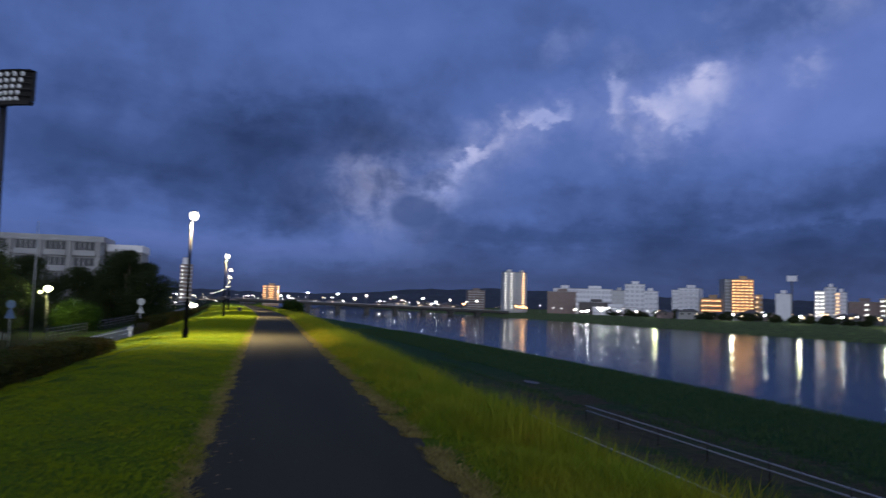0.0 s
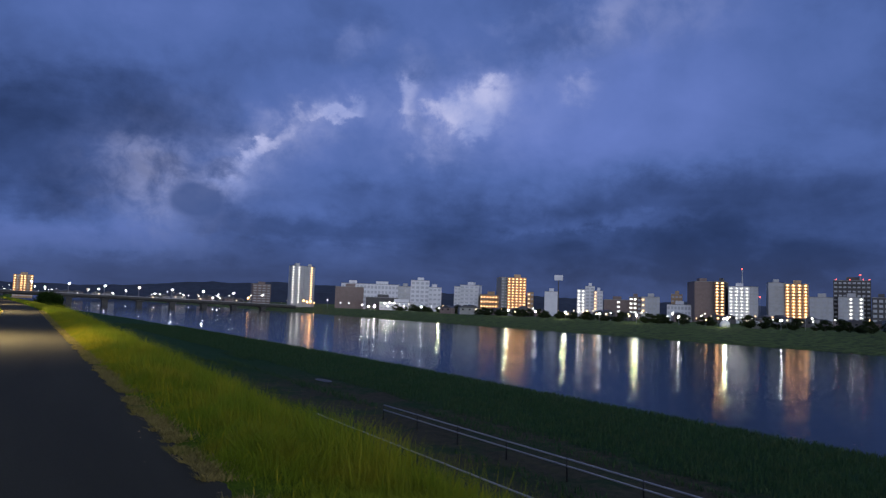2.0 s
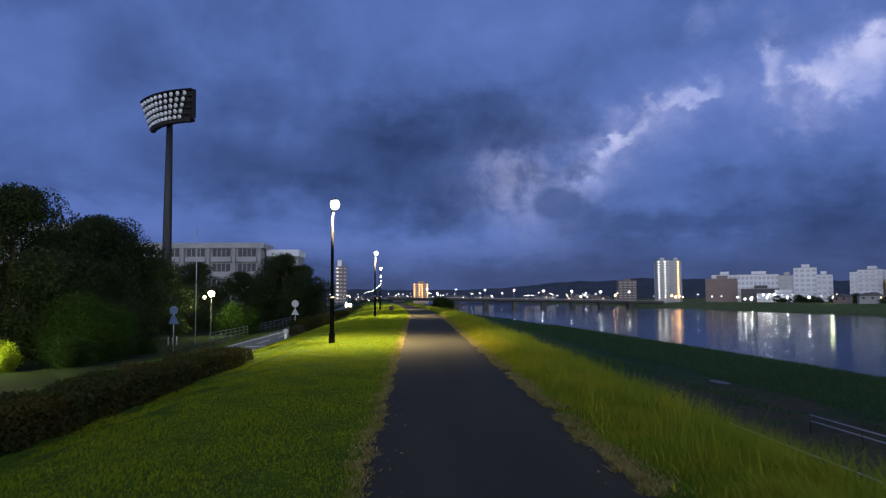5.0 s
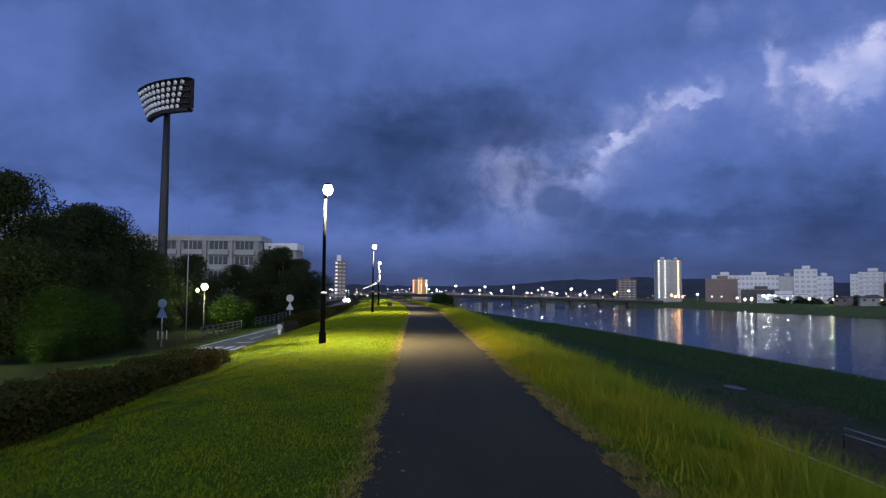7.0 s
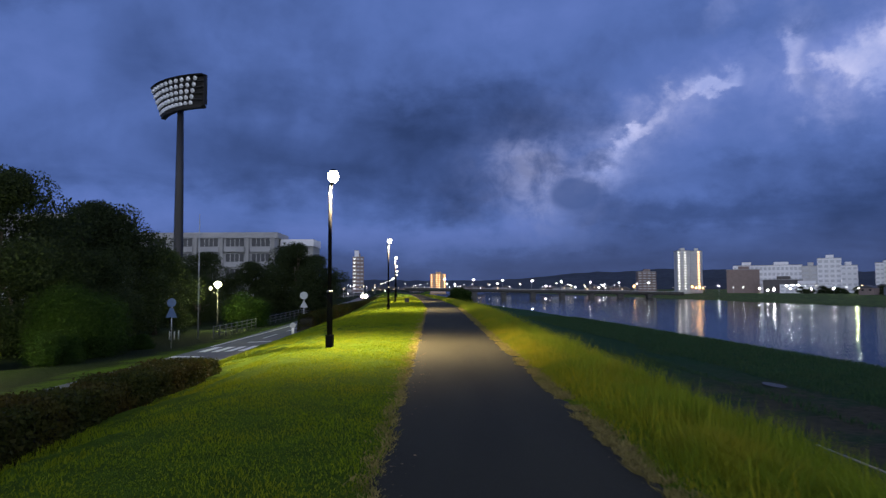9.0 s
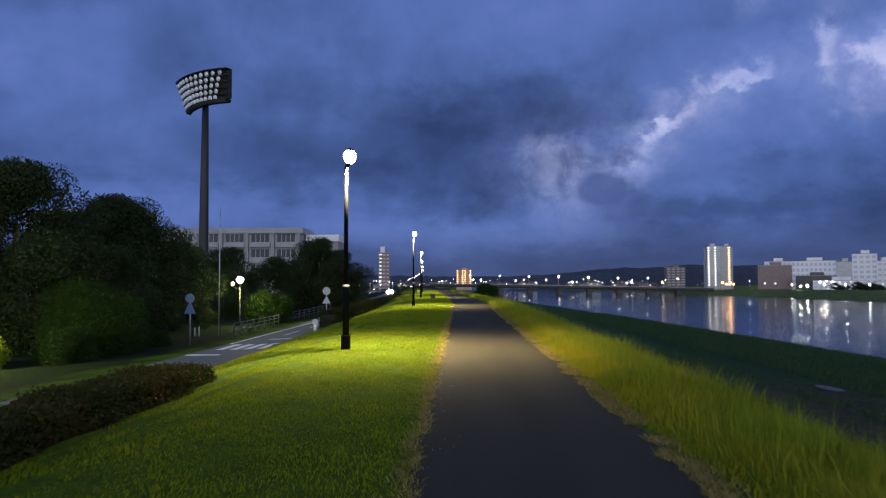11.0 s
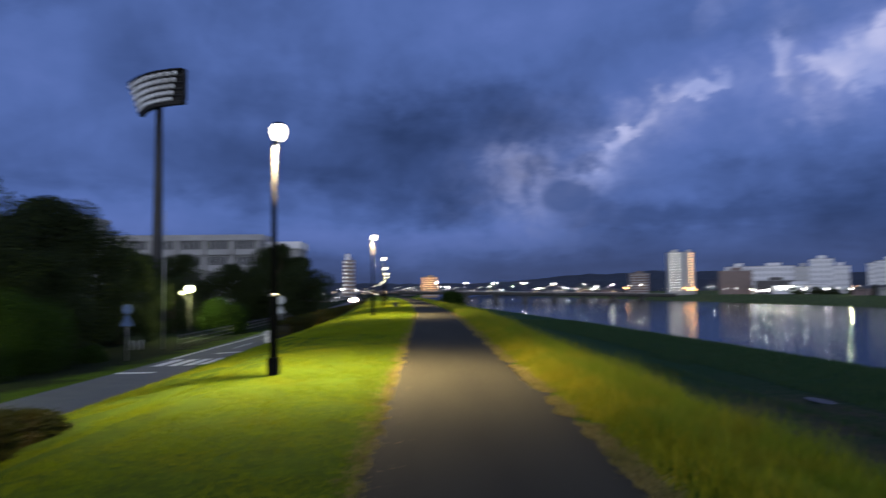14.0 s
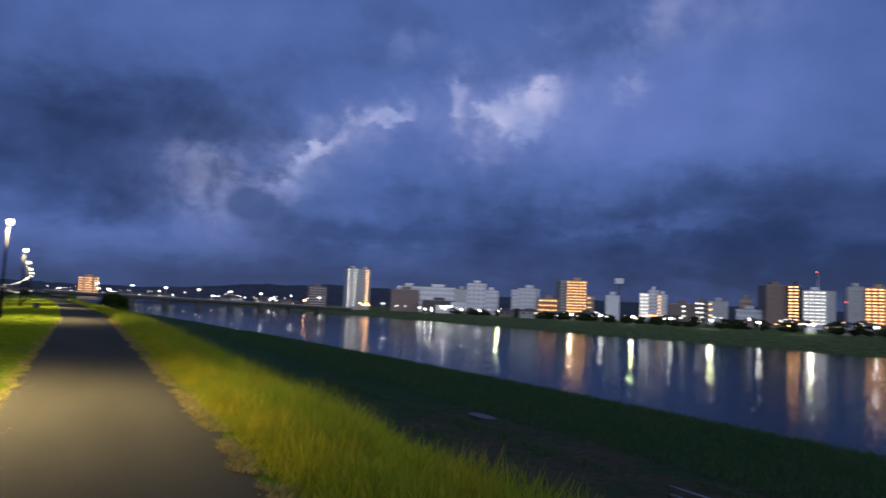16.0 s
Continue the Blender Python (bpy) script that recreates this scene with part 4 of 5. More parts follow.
def school(x, y):
    """Four-storey concrete school block with pilasters, and a lower stair head beside it."""
    z = float(land(x, y))
    t = thing("school_building", x, y, z, "pale grey concrete school block with dark window bands", "building", turn=0)
    w, d, top = 37.0, 12.0, 15.2 - z
    wall = part("wall", box_bm(-w, 0, 0, d, 0, top - 0.4), M_SCHOOL, t)
    part("parapet", box_bm(-w - 0.3, 0.6, -0.45, d + 0.3, top - 1.3, top), M_SCHOOL, t)
    bay = 6.1
    win = bpy.data.meshes.new("window")
    b = box_bm(-2.1, 2.1, -0.06, 0.05, 0, 1.9)
    b.to_mesh(win)
    b.free()
    win.materials.append(M_SCHOOLGLASS)
    pil = bpy.data.meshes.new("pilaster")
    b = box_bm(-0.4, 0.4, -0.9, 0.1, 0, top - 1.25, 0.03)
    b.to_mesh(pil)
    b.free()
    pil.materials.append(M_CONC_D)
    slab = bpy.data.meshes.new("balcony")
    b = box_bm(-2.44, 2.44, -0.7, 0.02, 0, 1.1, 0.02)
    b.to_mesh(slab)
    b.free()
    slab.materials.append(M_SCHOOL)
    mull = bpy.data.meshes.new("window_frame")
    b = box_bm(-0.06, 0.06, -0.1, 0.0, 0, 1.9)
    b.to_mesh(mull)
    b.free()
    mull.materials.append(M_STEEL)
    for i in range(7):
        part("pilaster", pil, None, t).location = (-0.4 - i * bay, 0, 0)
        if i == 6:
            break
        for s in range(4):
            zz = top - 1.3 - 2.0 - s * 3.6
            o = part("window", win, None, t)
            o.location = (-0.4 - (i + 0.5) * bay, 0, zz)
            for q in (-1.05, 0.0, 1.05):
                part("window_frame", mull, None, o).location = (q, 0, 0)
            part("balcony", slab, None, t).location = (-0.4 - (i + 0.5) * bay, 0, zz - 1.3)
    part("annex", box_bm(-71.0, -43.1, 8, 20, 0, 20.0 - z), M_SCHOOL, t)
    part("annex_roof", box_bm(-71.4, -42.7, 7.6, 20.4, 19.7 - z, 20.7 - z, 0.05), M_CONC_D, t)
    part("wing", box_bm(0.6, 8.2, 4, 14, 0, top - 1.6), M_CONC_D, t)
    part("wing_roof", box_bm(0.4, 8.4, 3.6, 14.4, top - 3.0, top - 1.4), M_WALLWHITE, t)
    return t


school(-37.4, 178)


# ---- park lamps, signs, bollard, fence, road marks ----
def park_lamp(x, y, h, glass=None):
    z = float(land(x, y))
    t = thing("park_lamp", x, y, z - 0.02, "park lamp with a glowing greenish globe", "street lamp", "park lamps")
    part("pole", lathe_bm([(0.09, 0), (0.06, 0.6), (0.05, h - 0.3)], 12), M_POLE, t)
    part("globe", lathe_bm([(0.08, h - 0.32), (0.3, h - 0.12), (0.38, h + 0.08), (0.3, h + 0.3), (0.05, h + 0.38)], 16), glass or M_GREENLAMP, t, "glowing globe")
    part("arm", tube_bm([(0, 0, h - 0.9), (-0.5, 0, h - 0.75), (-0.75, 0, h - 0.55)], 0.025), M_POLE, t)
    part("small_globe", lathe_bm([(0.05, h - 0.55), (0.17, h - 0.42), (0.2, h - 0.28), (0.05, h - 0.12)], 12, (-0.75, 0, 0)), M_DIMLAMP, t, "smaller glowing globe on a side arm")
    return t


park_lamp(-22.6, 84, 4.7)
lamp_light("park_light", -22.0, 83.2, 1.4, 1700, (0.95, 1.0, 0.4), 0.35)
park_lamp(-26.0, 44.0, 3.0)
lamp_light("park_light", -25.5, 44.2, 0.1, 2600, (0.95, 1.0, 0.4), 0.3)
pole = thing("flag_pole", -20.0, 70, float(land(-20.0, 70)), "thin pale metal pole beside the park", "pole")
part("shaft", lathe_bm([(0.06, 0), (0.05, 6), (0.03, 10.6)], 10), M_STEEL, pole)
for sx, sh in ((-22.5, 0.75), (-22.1, 0.7), (-21.75, 0.78)):
    st = thing("stake", sx, 70.3, float(land(sx, 70.3)) - 0.05, "short weathered wooden stake beside the road", "stake", "wooden stakes")
    part("shaft", lathe_bm([(0.06, 0), (0.055, sh), (0.02, sh + 0.04)], 8), M_CONC, st)


def disc_bm(r, thick, z, sides=28):
    bm = bmesh.new()
    bmesh.ops.create_cone(bm, cap_ends=True, segments=sides, radius1=r, radius2=r, depth=thick)
    bmesh.ops.rotate(bm, cent=(0, 0, 0), matrix=Matrix.Rotation(radians(90), 3, "X"), verts=bm.verts)
    bmesh.ops.translate(bm, vec=(0, 0, z), verts=bm.verts)
    return bm


def prism_bm(corners, thick, y=0.0):
    bm = bmesh.new()
    a = [bm.verts.new((x, y - thick / 2, z)) for x, z in corners]
    b = [bm.verts.new((x, y + thick / 2, z)) for x, z in corners]
    bm.faces.new(a)
    bm.faces.new(list(reversed(b)))
    for i in range(len(a)):
        j = (i + 1) % len(a)
        bm.faces.new((a[i], b[i], b[j], a[j]))
    bmesh.ops.recalc_face_normals(bm, faces=bm.faces)
    return bm


def road_sign(x, y, height, disc_mat, lower, lower_mat, label):
    z = float(land(x, y))
    t = thing("road_sign", x, y, z - 0.02, label, "road sign", "road signs")
    part("post", lathe_bm([(0.04, 0), (0.04, height)], 10), M_STEEL, t)
    part("round_plate", disc_bm(0.32, 0.02, height - 0.3), disc_mat, t).location = (0, -0.06, 0)
    part("lower_plate", prism_bm(lower, 0.02, -0.06), lower_mat, t)
    return t


h = 3.35
road_sign(-10.9, 69, h, M_SIGN, [(-0.33, h - 1.3), (0.33, h - 1.3), (0, h - 0.66)], M_SIGN, "pale round sign over a triangular plate, seen from behind")
h = 3.5
road_sign(-18.6, 60, h, M_BLUE, [(-0.4, h - 1.35), (0.4, h - 1.35), (0.1, h - 0.66), (-0.1, h - 0.66)], M_BLUE, "round blue sign over a blue five-sided plate by the crossing")
b = thing("bollard", -10.9, 64.4, float(land(-10.9, 64.4)), "white post with a round reflector plate", "bollard")
part("post", lathe_bm([(0.11, 0), (0.11, 0.6), (0.09, 0.62)], 14), M_WHITE, b)
part("reflector", disc_bm(0.22, 0.05, 0.82), M_SIGN, b)


def guard_fence(x0, y0, x1, y1, n, height, mat, label, rails=3, name="fence", post_mat=None, post_r=0.05):
    z = float(land(x0, y0))
    t = thing(name, x0, y0, z - 0.02, label, "fence")
    post = bpy.data.meshes.new("post")
    bmp = lathe_bm([(post_r, 0), (post_r, height), (0.02, height + 0.02)], 8)
    bmp.to_mesh(post)
    bmp.free()
    post.materials.append(post_mat or mat)
    ends = []
    for i in range(n + 1):
        f = i / n
        x, y = x0 + (x1 - x0) * f, y0 + (y1 - y0) * f
        zz = float(land(x, y)) - z
        part("post", post, None, t).location = (x - x0, y - y0, zz)
        ends.append((x - x0, y - y0, zz))
    for r in range(rails):
        hh = height * (0.95 - 0.3 * r)
        part("rail", tube_bm([(a, b2, c + hh) for a, b2, c in ends], 0.03, 6), mat, t)
    return t


guard_fence(-18.4, 69, -18.6, 84, 8, 1.05, M_FENCE, "dull steel pedestrian fence beside the road")
guard_fence(-18.6, 88, -17.2, 125, 16, 1.05, M_FENCE, "grey steel fence further along the road")
guard_fence(11.75, 6.5, 11.5, 31, 8, 0.7, M_RAIL, "pale pipe rail at the foot of the slope", 1, "guard_rail", M_POLE, 0.03)
guard_fence(15.9, 7, 15.4, 32.5, 8, 0.75, M_RAIL, "pale two-pipe rail on the dark terrace", 2, "guard_rail", M_POLE, 0.03)


def mark(x0, x1, y0, y1, label, skew=0.0):
    xs = [(x0, y0), (x1, y0 + skew), (x1, y1 + skew), (x0, y1)]
    bm = bmesh.new()
    vs = [bm.verts.new((x, y, float(land(x, y)) + 0.036)) for x, y in xs]
    lo = [bm.verts.new((x, y, float(land(x, y)) + 0.02)) for x, y in xs]
    bm.faces.new(vs)
    for i in range(4):
        bm.faces.new((lo[i], lo[(i + 1) % 4], vs[(i + 1) % 4], vs[i]))
    bmesh.ops.recalc_face_normals(bm, faces=bm.faces)
    ob = part("road_marking", bm, M_LINE)
    return tagged(ob, label, "road marking", "road markings", "structure")


for i in range(4):
    mark(-14.7 + i * 0.82, -14.25 + i * 0.82, 53.8, 57.6, "white zebra crossing stripe on the road")
mark(-15.2, -13.4, 50.4, 50.85, "white stop line on the road")
mark(-13.6, -11.95, 61.5, 61.9, "white stop line beyond the crossing")
for y0 in range(58, 140, 6):
    mark(-15.22, -15.08, y0, y0 + 6, "white edge line of the road")
for y0 in range(66, 140, 9):
    mark(-13.6, -13.48, y0, y0 + 5, "white broken centre line of the road")
p = bmesh.new()
bmesh.ops.create_circle(p, cap_ends=True, segments=18, radius=1.0)
bmesh.ops.scale(p, vec=(0.45, 1.2, 1), verts=p.verts)
ob = part("puddle", p, M_PUDDLE)
ob.location = (18.9, 49, -3.77)
tagged(ob, "flat pale wet slab lying on the terrace", "puddle", kind="structure")


# ---- bridge ----
def build_bridge():
    y, x0, x1 = 640.0, -25.0, 222.0

    def deck_z(x):
        return 1.3 - 0.02 * (x - 29)

    t = thing("road_bridge", 36, y, -8.5, "long grey concrete girder bridge with lamps", "bridge")
    v = []
    for x in (x0, x1):
        z = deck_z(x)
        for yy, zz in ((-5, 0.6), (-5, -0.9), (-3.6, -2.2), (3.6, -2.2), (5, -0.9), (5, 0.6)):
            v.append((x - 36, yy, z + zz + 8.5))
    f = [(i, (i + 1) % 6, 6 + (i + 1) % 6, 6 + i) for i in range(6)]
    part("deck", mesh_from("deck", np.array(v), np.array(f), M_BRIDGE), None, t)
    for yy in (-5.0, 5.0):
        for h in (0.7, 1.1):
            part("parapet_rail", tube_bm([(x0 - 36, yy, deck_z(x0) + 8.5 + h), (x1 - 36, yy, deck_z(x1) + 8.5 + h)], 0.12, 6), M_STEEL, t)
    for i in range(8):
        x = 10.5 + 26 * i
        z = deck_z(x) + 8.5
        if 30 < x < 200:
            part("pier", box_bm(x - 36 - 2.2, x - 36 + 2.2, -3.6, 3.6, 0, z - 2.1, 0.3), M_BRIDGE, t)
            part("pier_cap", box_bm(x - 36 - 3.2, x - 36 + 3.2, -4.4, 4.4, z - 3.0, z - 2.0, 0.2), M_BRIDGE, t)
        pole = part("lamp_post", lathe_bm([(0.16, z), (0.1, z + 8.3)], 8, (x - 36 - 0.8, 0, 0)), M_STEEL, t)
        part("lamp_head", box_bm(x - 36 - 1.1, x - 36 + 0.1, -0.4, 0.4, z + 8.2, z + 8.6, 0.1), M_BRIDGELAMP, pole)
    t.location = (45.0, 800.0, -11.0)
    t.scale = (1.25, 1.25, 1.25)


M_BRIDGE = material("stained_concrete", (0.07, 0.07, 0.068), 0.9, scale=0.2, fine=2, second=(0.045, 0.045, 0.045))
M_FLARE = material("orange_street_light", (0.9, 0.7, 0.4), 0.3, emit=(1.0, 0.42, 0.13), strength=16.0)
M_BRIDGELAMP = material("bridge_lamp_glass", (0.9, 0.9, 0.9), 0.3, emit=(1.0, 0.97, 0.88), strength=110.0)
build_bridge()


# ---- far bank: lamps, trees, town ----
BANK_LAMP_Y = (224.3, 256.7, 289.1, 322.2, 355.3, 389.3, 423.0, 457.0, 527.3, 562.2, 597.0, 632.7, 669.1, 700.4, 732.4)


def bank_lamp():
    t = thing("bank_lamp", 333, BANK_LAMP_Y[0], -4.05, "small greenish white lamp on the far bank", "street lamp", "far bank lamps")
    part("pole", lathe_bm([(0.1, 0), (0.07, 4.4)], 8), M_STEEL, t)
    part("globe", lathe_bm([(0.16, 4.35), (0.48, 4.6), (0.6, 4.95), (0.46, 5.35), (0.08, 5.5)], 10), M_GREENISH, t)
    return t


bl = bank_lamp()
for y in BANK_LAMP_Y[1:]:
    copy_thing(bl, pose(333, y, -4.05))
ft = tree(342, 250, 7.4, 4.8, 61, "small dark tree on the far bank", leaf=0.42, density=36, clumps=18, low=0.2, group="far bank trees")
rng = np.random.default_rng(5)
for i in range(120):
    y = 150 + i * 4.5 + rng.uniform(-2.5, 2.5)
    if 255 < y < 285 or rng.uniform() < 0.08:
        continue
    q = rng.uniform(0.55, 1.05)
    copy_thing(ft, pose(340 + rng.uniform(0, 26), y, -4.15, 0, 0, rng.uniform(0, 360)) @ Matrix.Diagonal((q, q, q * rng.uniform(0.8, 1.1), 1)))


def spot(bearing, d):
    return d * math.sin(radians(bearing)), 2 + d * math.cos(radians(bearing))


def far_off(d):
    """The town stands well behind the far bank, the nearer blocks some 760 m off."""
    return 652 + 0.4 * d


def sighted(b):
    return float(np.interp(b, [-12, 0, 19.3, 28.75, 37.05, 41.2, 53.95, 65.0], [-11.75, 0.18, 18.89, 28.31, 36.06, 40.1, 52.49, 63.2]))


TOWN_Z = -4.6


def unit(name, bm, mat):
    me = bpy.data.meshes.new(name)
    bm.to_mesh(me)
    bm.free()
    me.materials.append(mat)
    return me


def block(b0, b1, top, d, wall, label, floors=0, bays=0, lit=None, lit_columns=(), turn=0.0, depth=None, glow=None, slabs=True, roof_box=True, base=-0.4, category="building", name="building", lamp_size=(0.55, 0.4), windows=True):
    """A building between two bearings, as high as the angle top, d metres off, with its storeys, windows, balconies and lights."""
    b0, b1, top = sighted(b0), sighted(b1), top + 0.1 + 0.12 * float(smooth((b0 - 42) / 8))
    grow = far_off(d) / d
    bc, d = (b0 + b1) / 2, far_off(d)
    x, y = spot(bc, d)
    w = 2 * d * math.tan(radians((b1 - b0) / 2)) / max(math.cos(radians(turn)), 0.5)
    z0 = TOWN_Z
    h = 1.6 + d * math.tan(radians(top)) - z0
    dp = depth * grow if depth else max(w * 0.6, 8)
    t = thing(name, x, y, z0, label, category, turn=-bc + turn)
    part("wall", box_bm(-w / 2, w / 2, 0, dp, -1, h - 0.4), wall, t)
    part("roof", box_bm(-w / 2 - 0.2, w / 2 + 0.2, -0.3, dp + 0.2, h - 0.5, h, 0.05), M_CONC_D, t)
    if roof_box and w > 9:
        part("roof_house", box_bm(-w * 0.15, w * 0.2, dp * 0.3, dp * 0.7, h - 0.1, h + 2.2 * min(grow, 1.6)), wall, t)
    if floors and bays:
        fh, bw = (h - 1.5) / floors, w / bays
        win = unit("window", box_bm(-bw * 0.32, bw * 0.32, -0.08, 0.1, fh * 0.2, fh * 0.75), M_WINFADED)
        bal = unit("balcony", box_bm(-w / 2, w / 2, -1.1, 0.02, 0, fh * 0.34), wall)
        lw, lh = lamp_size[0] * grow, lamp_size[1] * grow
        pane = unit("lit_window", box_bm(-bw * 0.4, bw * 0.4, -0.06, 0.1, fh * 0.42, fh * 0.86), {M_COOL: M_PALE, M_WARM: M_WARMPANE}.get(glow, glow)) if glow else None
        gl = unit("gallery_lamp", box_bm(-lw / 2, lw / 2, -0.5, -0.1, fh * 0.5, fh * 0.5 + lh), M_GALLERY if glow in (M_AMBER, M_WARM) else glow) if glow else None
        for s in range(floors):
            if slabs:
                part("balcony", bal, None, t).location = (0, 0, s * fh + 0.6)
            for i in range(bays):
                xx = -w / 2 + (i + 0.5) * bw
                if glow and i in lit_columns and (s > 0):
                    part("lit_window", pane, None, t).location = (xx, 0, s * fh + 0.5)
                    part("gallery_lamp", gl, None, t).location = (xx, 0, s * fh + 0.5)
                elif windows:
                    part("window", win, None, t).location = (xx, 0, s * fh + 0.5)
    return t


block(19.3, 20.2, 2.75, 650, M_CONC, "tall pale apartment tower with lit stair windows", 16, 4, None, (0, 2), 12, 14, M_COOL)
block(20.2, 20.95, 2.72, 655, M_CONC, "pale flank of an apartment tower with a bright lamp column", 16, 3, None, (2,), -8, 12, M_WARM, lamp_size=(1.1, 0.8))
block(22.75, 25.0, 1.26, 520, M_BRICK, "broad brown brick building by the river", 5, 6, None, (), 0, 18, None, False, windows=False)
block(23.2, 24.95, 1.55, 545, M_WALLWHITE, "white upper storeys behind a brick building", 5, 6, None, (), 0, 12, None, False)
block(24.95, 27.8, 1.55, 520, M_WALLWHITE, "long white public building with small windows", 5, 10, None, (), 0, 20, None, False)
block(25.2, 27.8, 0.5, 470, M_DARKWALL, "low dark-roofed hall in front of a white building", 0, 0, None, (), 0, 16)
block(27.75, 28.85, 1.46, 515, M_CONC, "grey stair block with open landings", 6, 2, None, (), 0, 12)
block(28.75, 30.35, 1.98, 510, M_WALLWHITE, "tall white slab building", 7, 4, None, (), 0, 14, None, False)
block(30.3, 31.4, 1.46, 508, M_WALLWHITE, "white building wing with balconies", 5, 3, None, (), 8, 12)
block(26.3, 29.7, 0.16, 440, M_WALLWHITE, "low white two-storey building with verandas", 2, 10, None, (), 0, 9)
block(32.5, 33.1, 1.6, 455, M_WALLWHITE, "white apartment wing with balconies", 7, 2, None, (), 0, 12)
block(33.0, 34.6, 1.75, 450, M_WALLWHITE, "white apartment block with outside stairs", 7, 4, None, (), -10, 12)
block(34.75, 36.5, 1.03, 430, M_TAN, "low apartment block with orange-lit galleries", 4, 7, None, (0, 1, 2, 3, 4, 5, 6), 0, 10, M_AMBER)
block(36.55, 37.1, 2.47, 395, M_CONC_D, "grey flank of an apartment tower", 12, 2, None, (), 12, 14)
block(37.05, 38.6, 2.48, 390, M_TAN, "apartment tower with orange-lit galleries", 13, 5, None, (0, 1, 2, 3, 4), 0, 12, M_AMBER, lamp_size=(0.55, 0.45))
block(38.7, 39.2, 1.35, 420, M_TAN, "small lit building behind trees", 5, 2, None, (0,), 0, 9, M_WARM)
block(40.1, 41.15, 1.45, 365, M_WALLWHITE, "plain white windowless block", 0, 0, None, (), 0, 12)
block(42.7, 43.35, 1.7, 345, M_WALLWHITE, "white apartment wing with lit galleries", 8, 2, None, (0, 1), 0, 10, M_COOL)
block(43.35, 44.1, 1.95, 350, M_WALLWHITE, "white stair tower of an apartment block", 9, 2, None, (), 0, 10, None, False)
block(44.05, 44.75, 1.6, 343, M_WALLWHITE, "white apartment wing with some lit windows", 8, 3, None, (0,), 0, 10, M_WARM)
block(44.85, 46.8, 0.93, 370, M_BRICK, "low reddish-brown building by the road", 4, 6, None, (3,), 0, 12, M_COOL, False, windows=False)
block(46.8, 47.75, 1.14, 365, M_BRICK, "reddish building with a lit stair", 5, 3, None, (0, 1), 0, 12, M_COOL, False)
block(47.75, 49.15, 1.17, 340, M_CONC, "grey mixed building with roof tanks", 4, 5, None, (0,), 0, 12, M_WARM, False)
block(49.7, 51.5, 0.62, 315, M_WALLWHITE, "low white building behind the trees", 3, 7, None, (), 0, 10, None, False)
block(50.0, 50.85, 1.4, 380, M_TAN, "tan building lit from below", 6, 3, None, (), 0, 10)
block(51.75, 53.25, 2.42, 292, M_BRICK, "dark brown apartment tower", 13, 5, None, (), 14, 12, None, False, windows=False)
block(53.2, 53.95, 2.45, 288, M_DARKWALL, "tower flank with two columns of orange lamps", 13, 2, None, (0, 1), -6, 12, M_AMBER, False, lamp_size=(0.6, 0.5))
block(54.2, 55.7, 2.1, 285, M_WALLWHITE, "apartment block with bright white galleries", 11, 4, None, (0, 1, 2, 3), 0, 12, M_COOL, lamp_size=(0.32, 0.28))
block(55.65, 56.3, 2.1, 288, M_CONC, "grey flank of a lit apartment block", 11, 2, None, (), 6, 12, None, False)
block(57.0, 58.1, 2.43, 278, M_CONC, "grey apartment slab with dark balconies", 12, 2, None, (), 4, 12)
block(58.1, 59.7, 2.37, 276, M_TAN, "apartment tower with orange-lit galleries and stairs", 13, 4, None, (0, 1, 2, 3), 0, 12, M_AMBER, lamp_size=(0.55, 0.45))
block(59.75, 61.3, 1.45, 275, M_CONC, "pale grey office building", 6, 4, None, (), 0, 12, None, False)
office = block(61.3, 63.65, 2.66, 300, M_DARKWALL, "tall dark office building with red roof lights", 11, 8, None, (), 0, 16)
block(61.6, 63.2, 1.5, 268, M_CONC, "pale stair block with greenish lit landings", 8, 5, None, (2, 4), 0, 10, M_COOL, False, lamp_size=(0.4, 0.3))
block(63.7, 64.8, 1.5, 270, M_DARKWALL, "dark building at the river road", 6, 3, None, (), 0, 12, None, False)
block(16.3, 17.7, 1.2, 760, M_BRICK, "grey apartment slab with lit ground floor", 8, 4, None, (), 10, 12)
block(-0.4, 0.85, 1.13, 880, M_TAN, "orange-lit apartment slab beyond the bridge", 9, 6, None, (0, 2, 3, 5), 0, 12, M_AMBER, lamp_size=(1.0, 0.8))
block(-6.6, -5.72, 2.5, 300, M_BRICK, "brown apartment tower with pale lit balconies", 10, 3, None, (0,), 0, 10, M_COOL, lamp_size=(0.2, 0.16))
block(-6.45, -6.1, 3.0, 303, M_WALLWHITE, "white lift tower on an apartment building", 0, 0, None, (), 0, 4, roof_box=False)


for q in (-0.42, -0.05, 0.3, 0.46):
    part("roof_lamp", lathe_bm([(0.2, 0.0), (0.45, 0.3), (0.45, 0.7), (0.2, 1.0)], 8, (q * 31.0, 0.2, 6.3 + 772 * math.tan(radians(2.88)))), M_RED, office, "small red roof light")


def mast(bearing, d, top, label):
    d = far_off(d)
    x, y = spot(sighted(bearing), d)
    h = 1.6 + d * math.tan(radians(top + 0.2)) - TOWN_Z
    t = thing("radio_mast", x, y, TOWN_Z, label, "mast")
    part("lattice", lathe_bm([(1.4, 0), (0.7, h - 1)], 4), M_STEEL, t)
    part("beacon", lathe_bm([(0.3, h - 1.6), (0.65, h - 1.1), (0.65, h - 0.4), (0.3, h)], 8), M_RED, t)


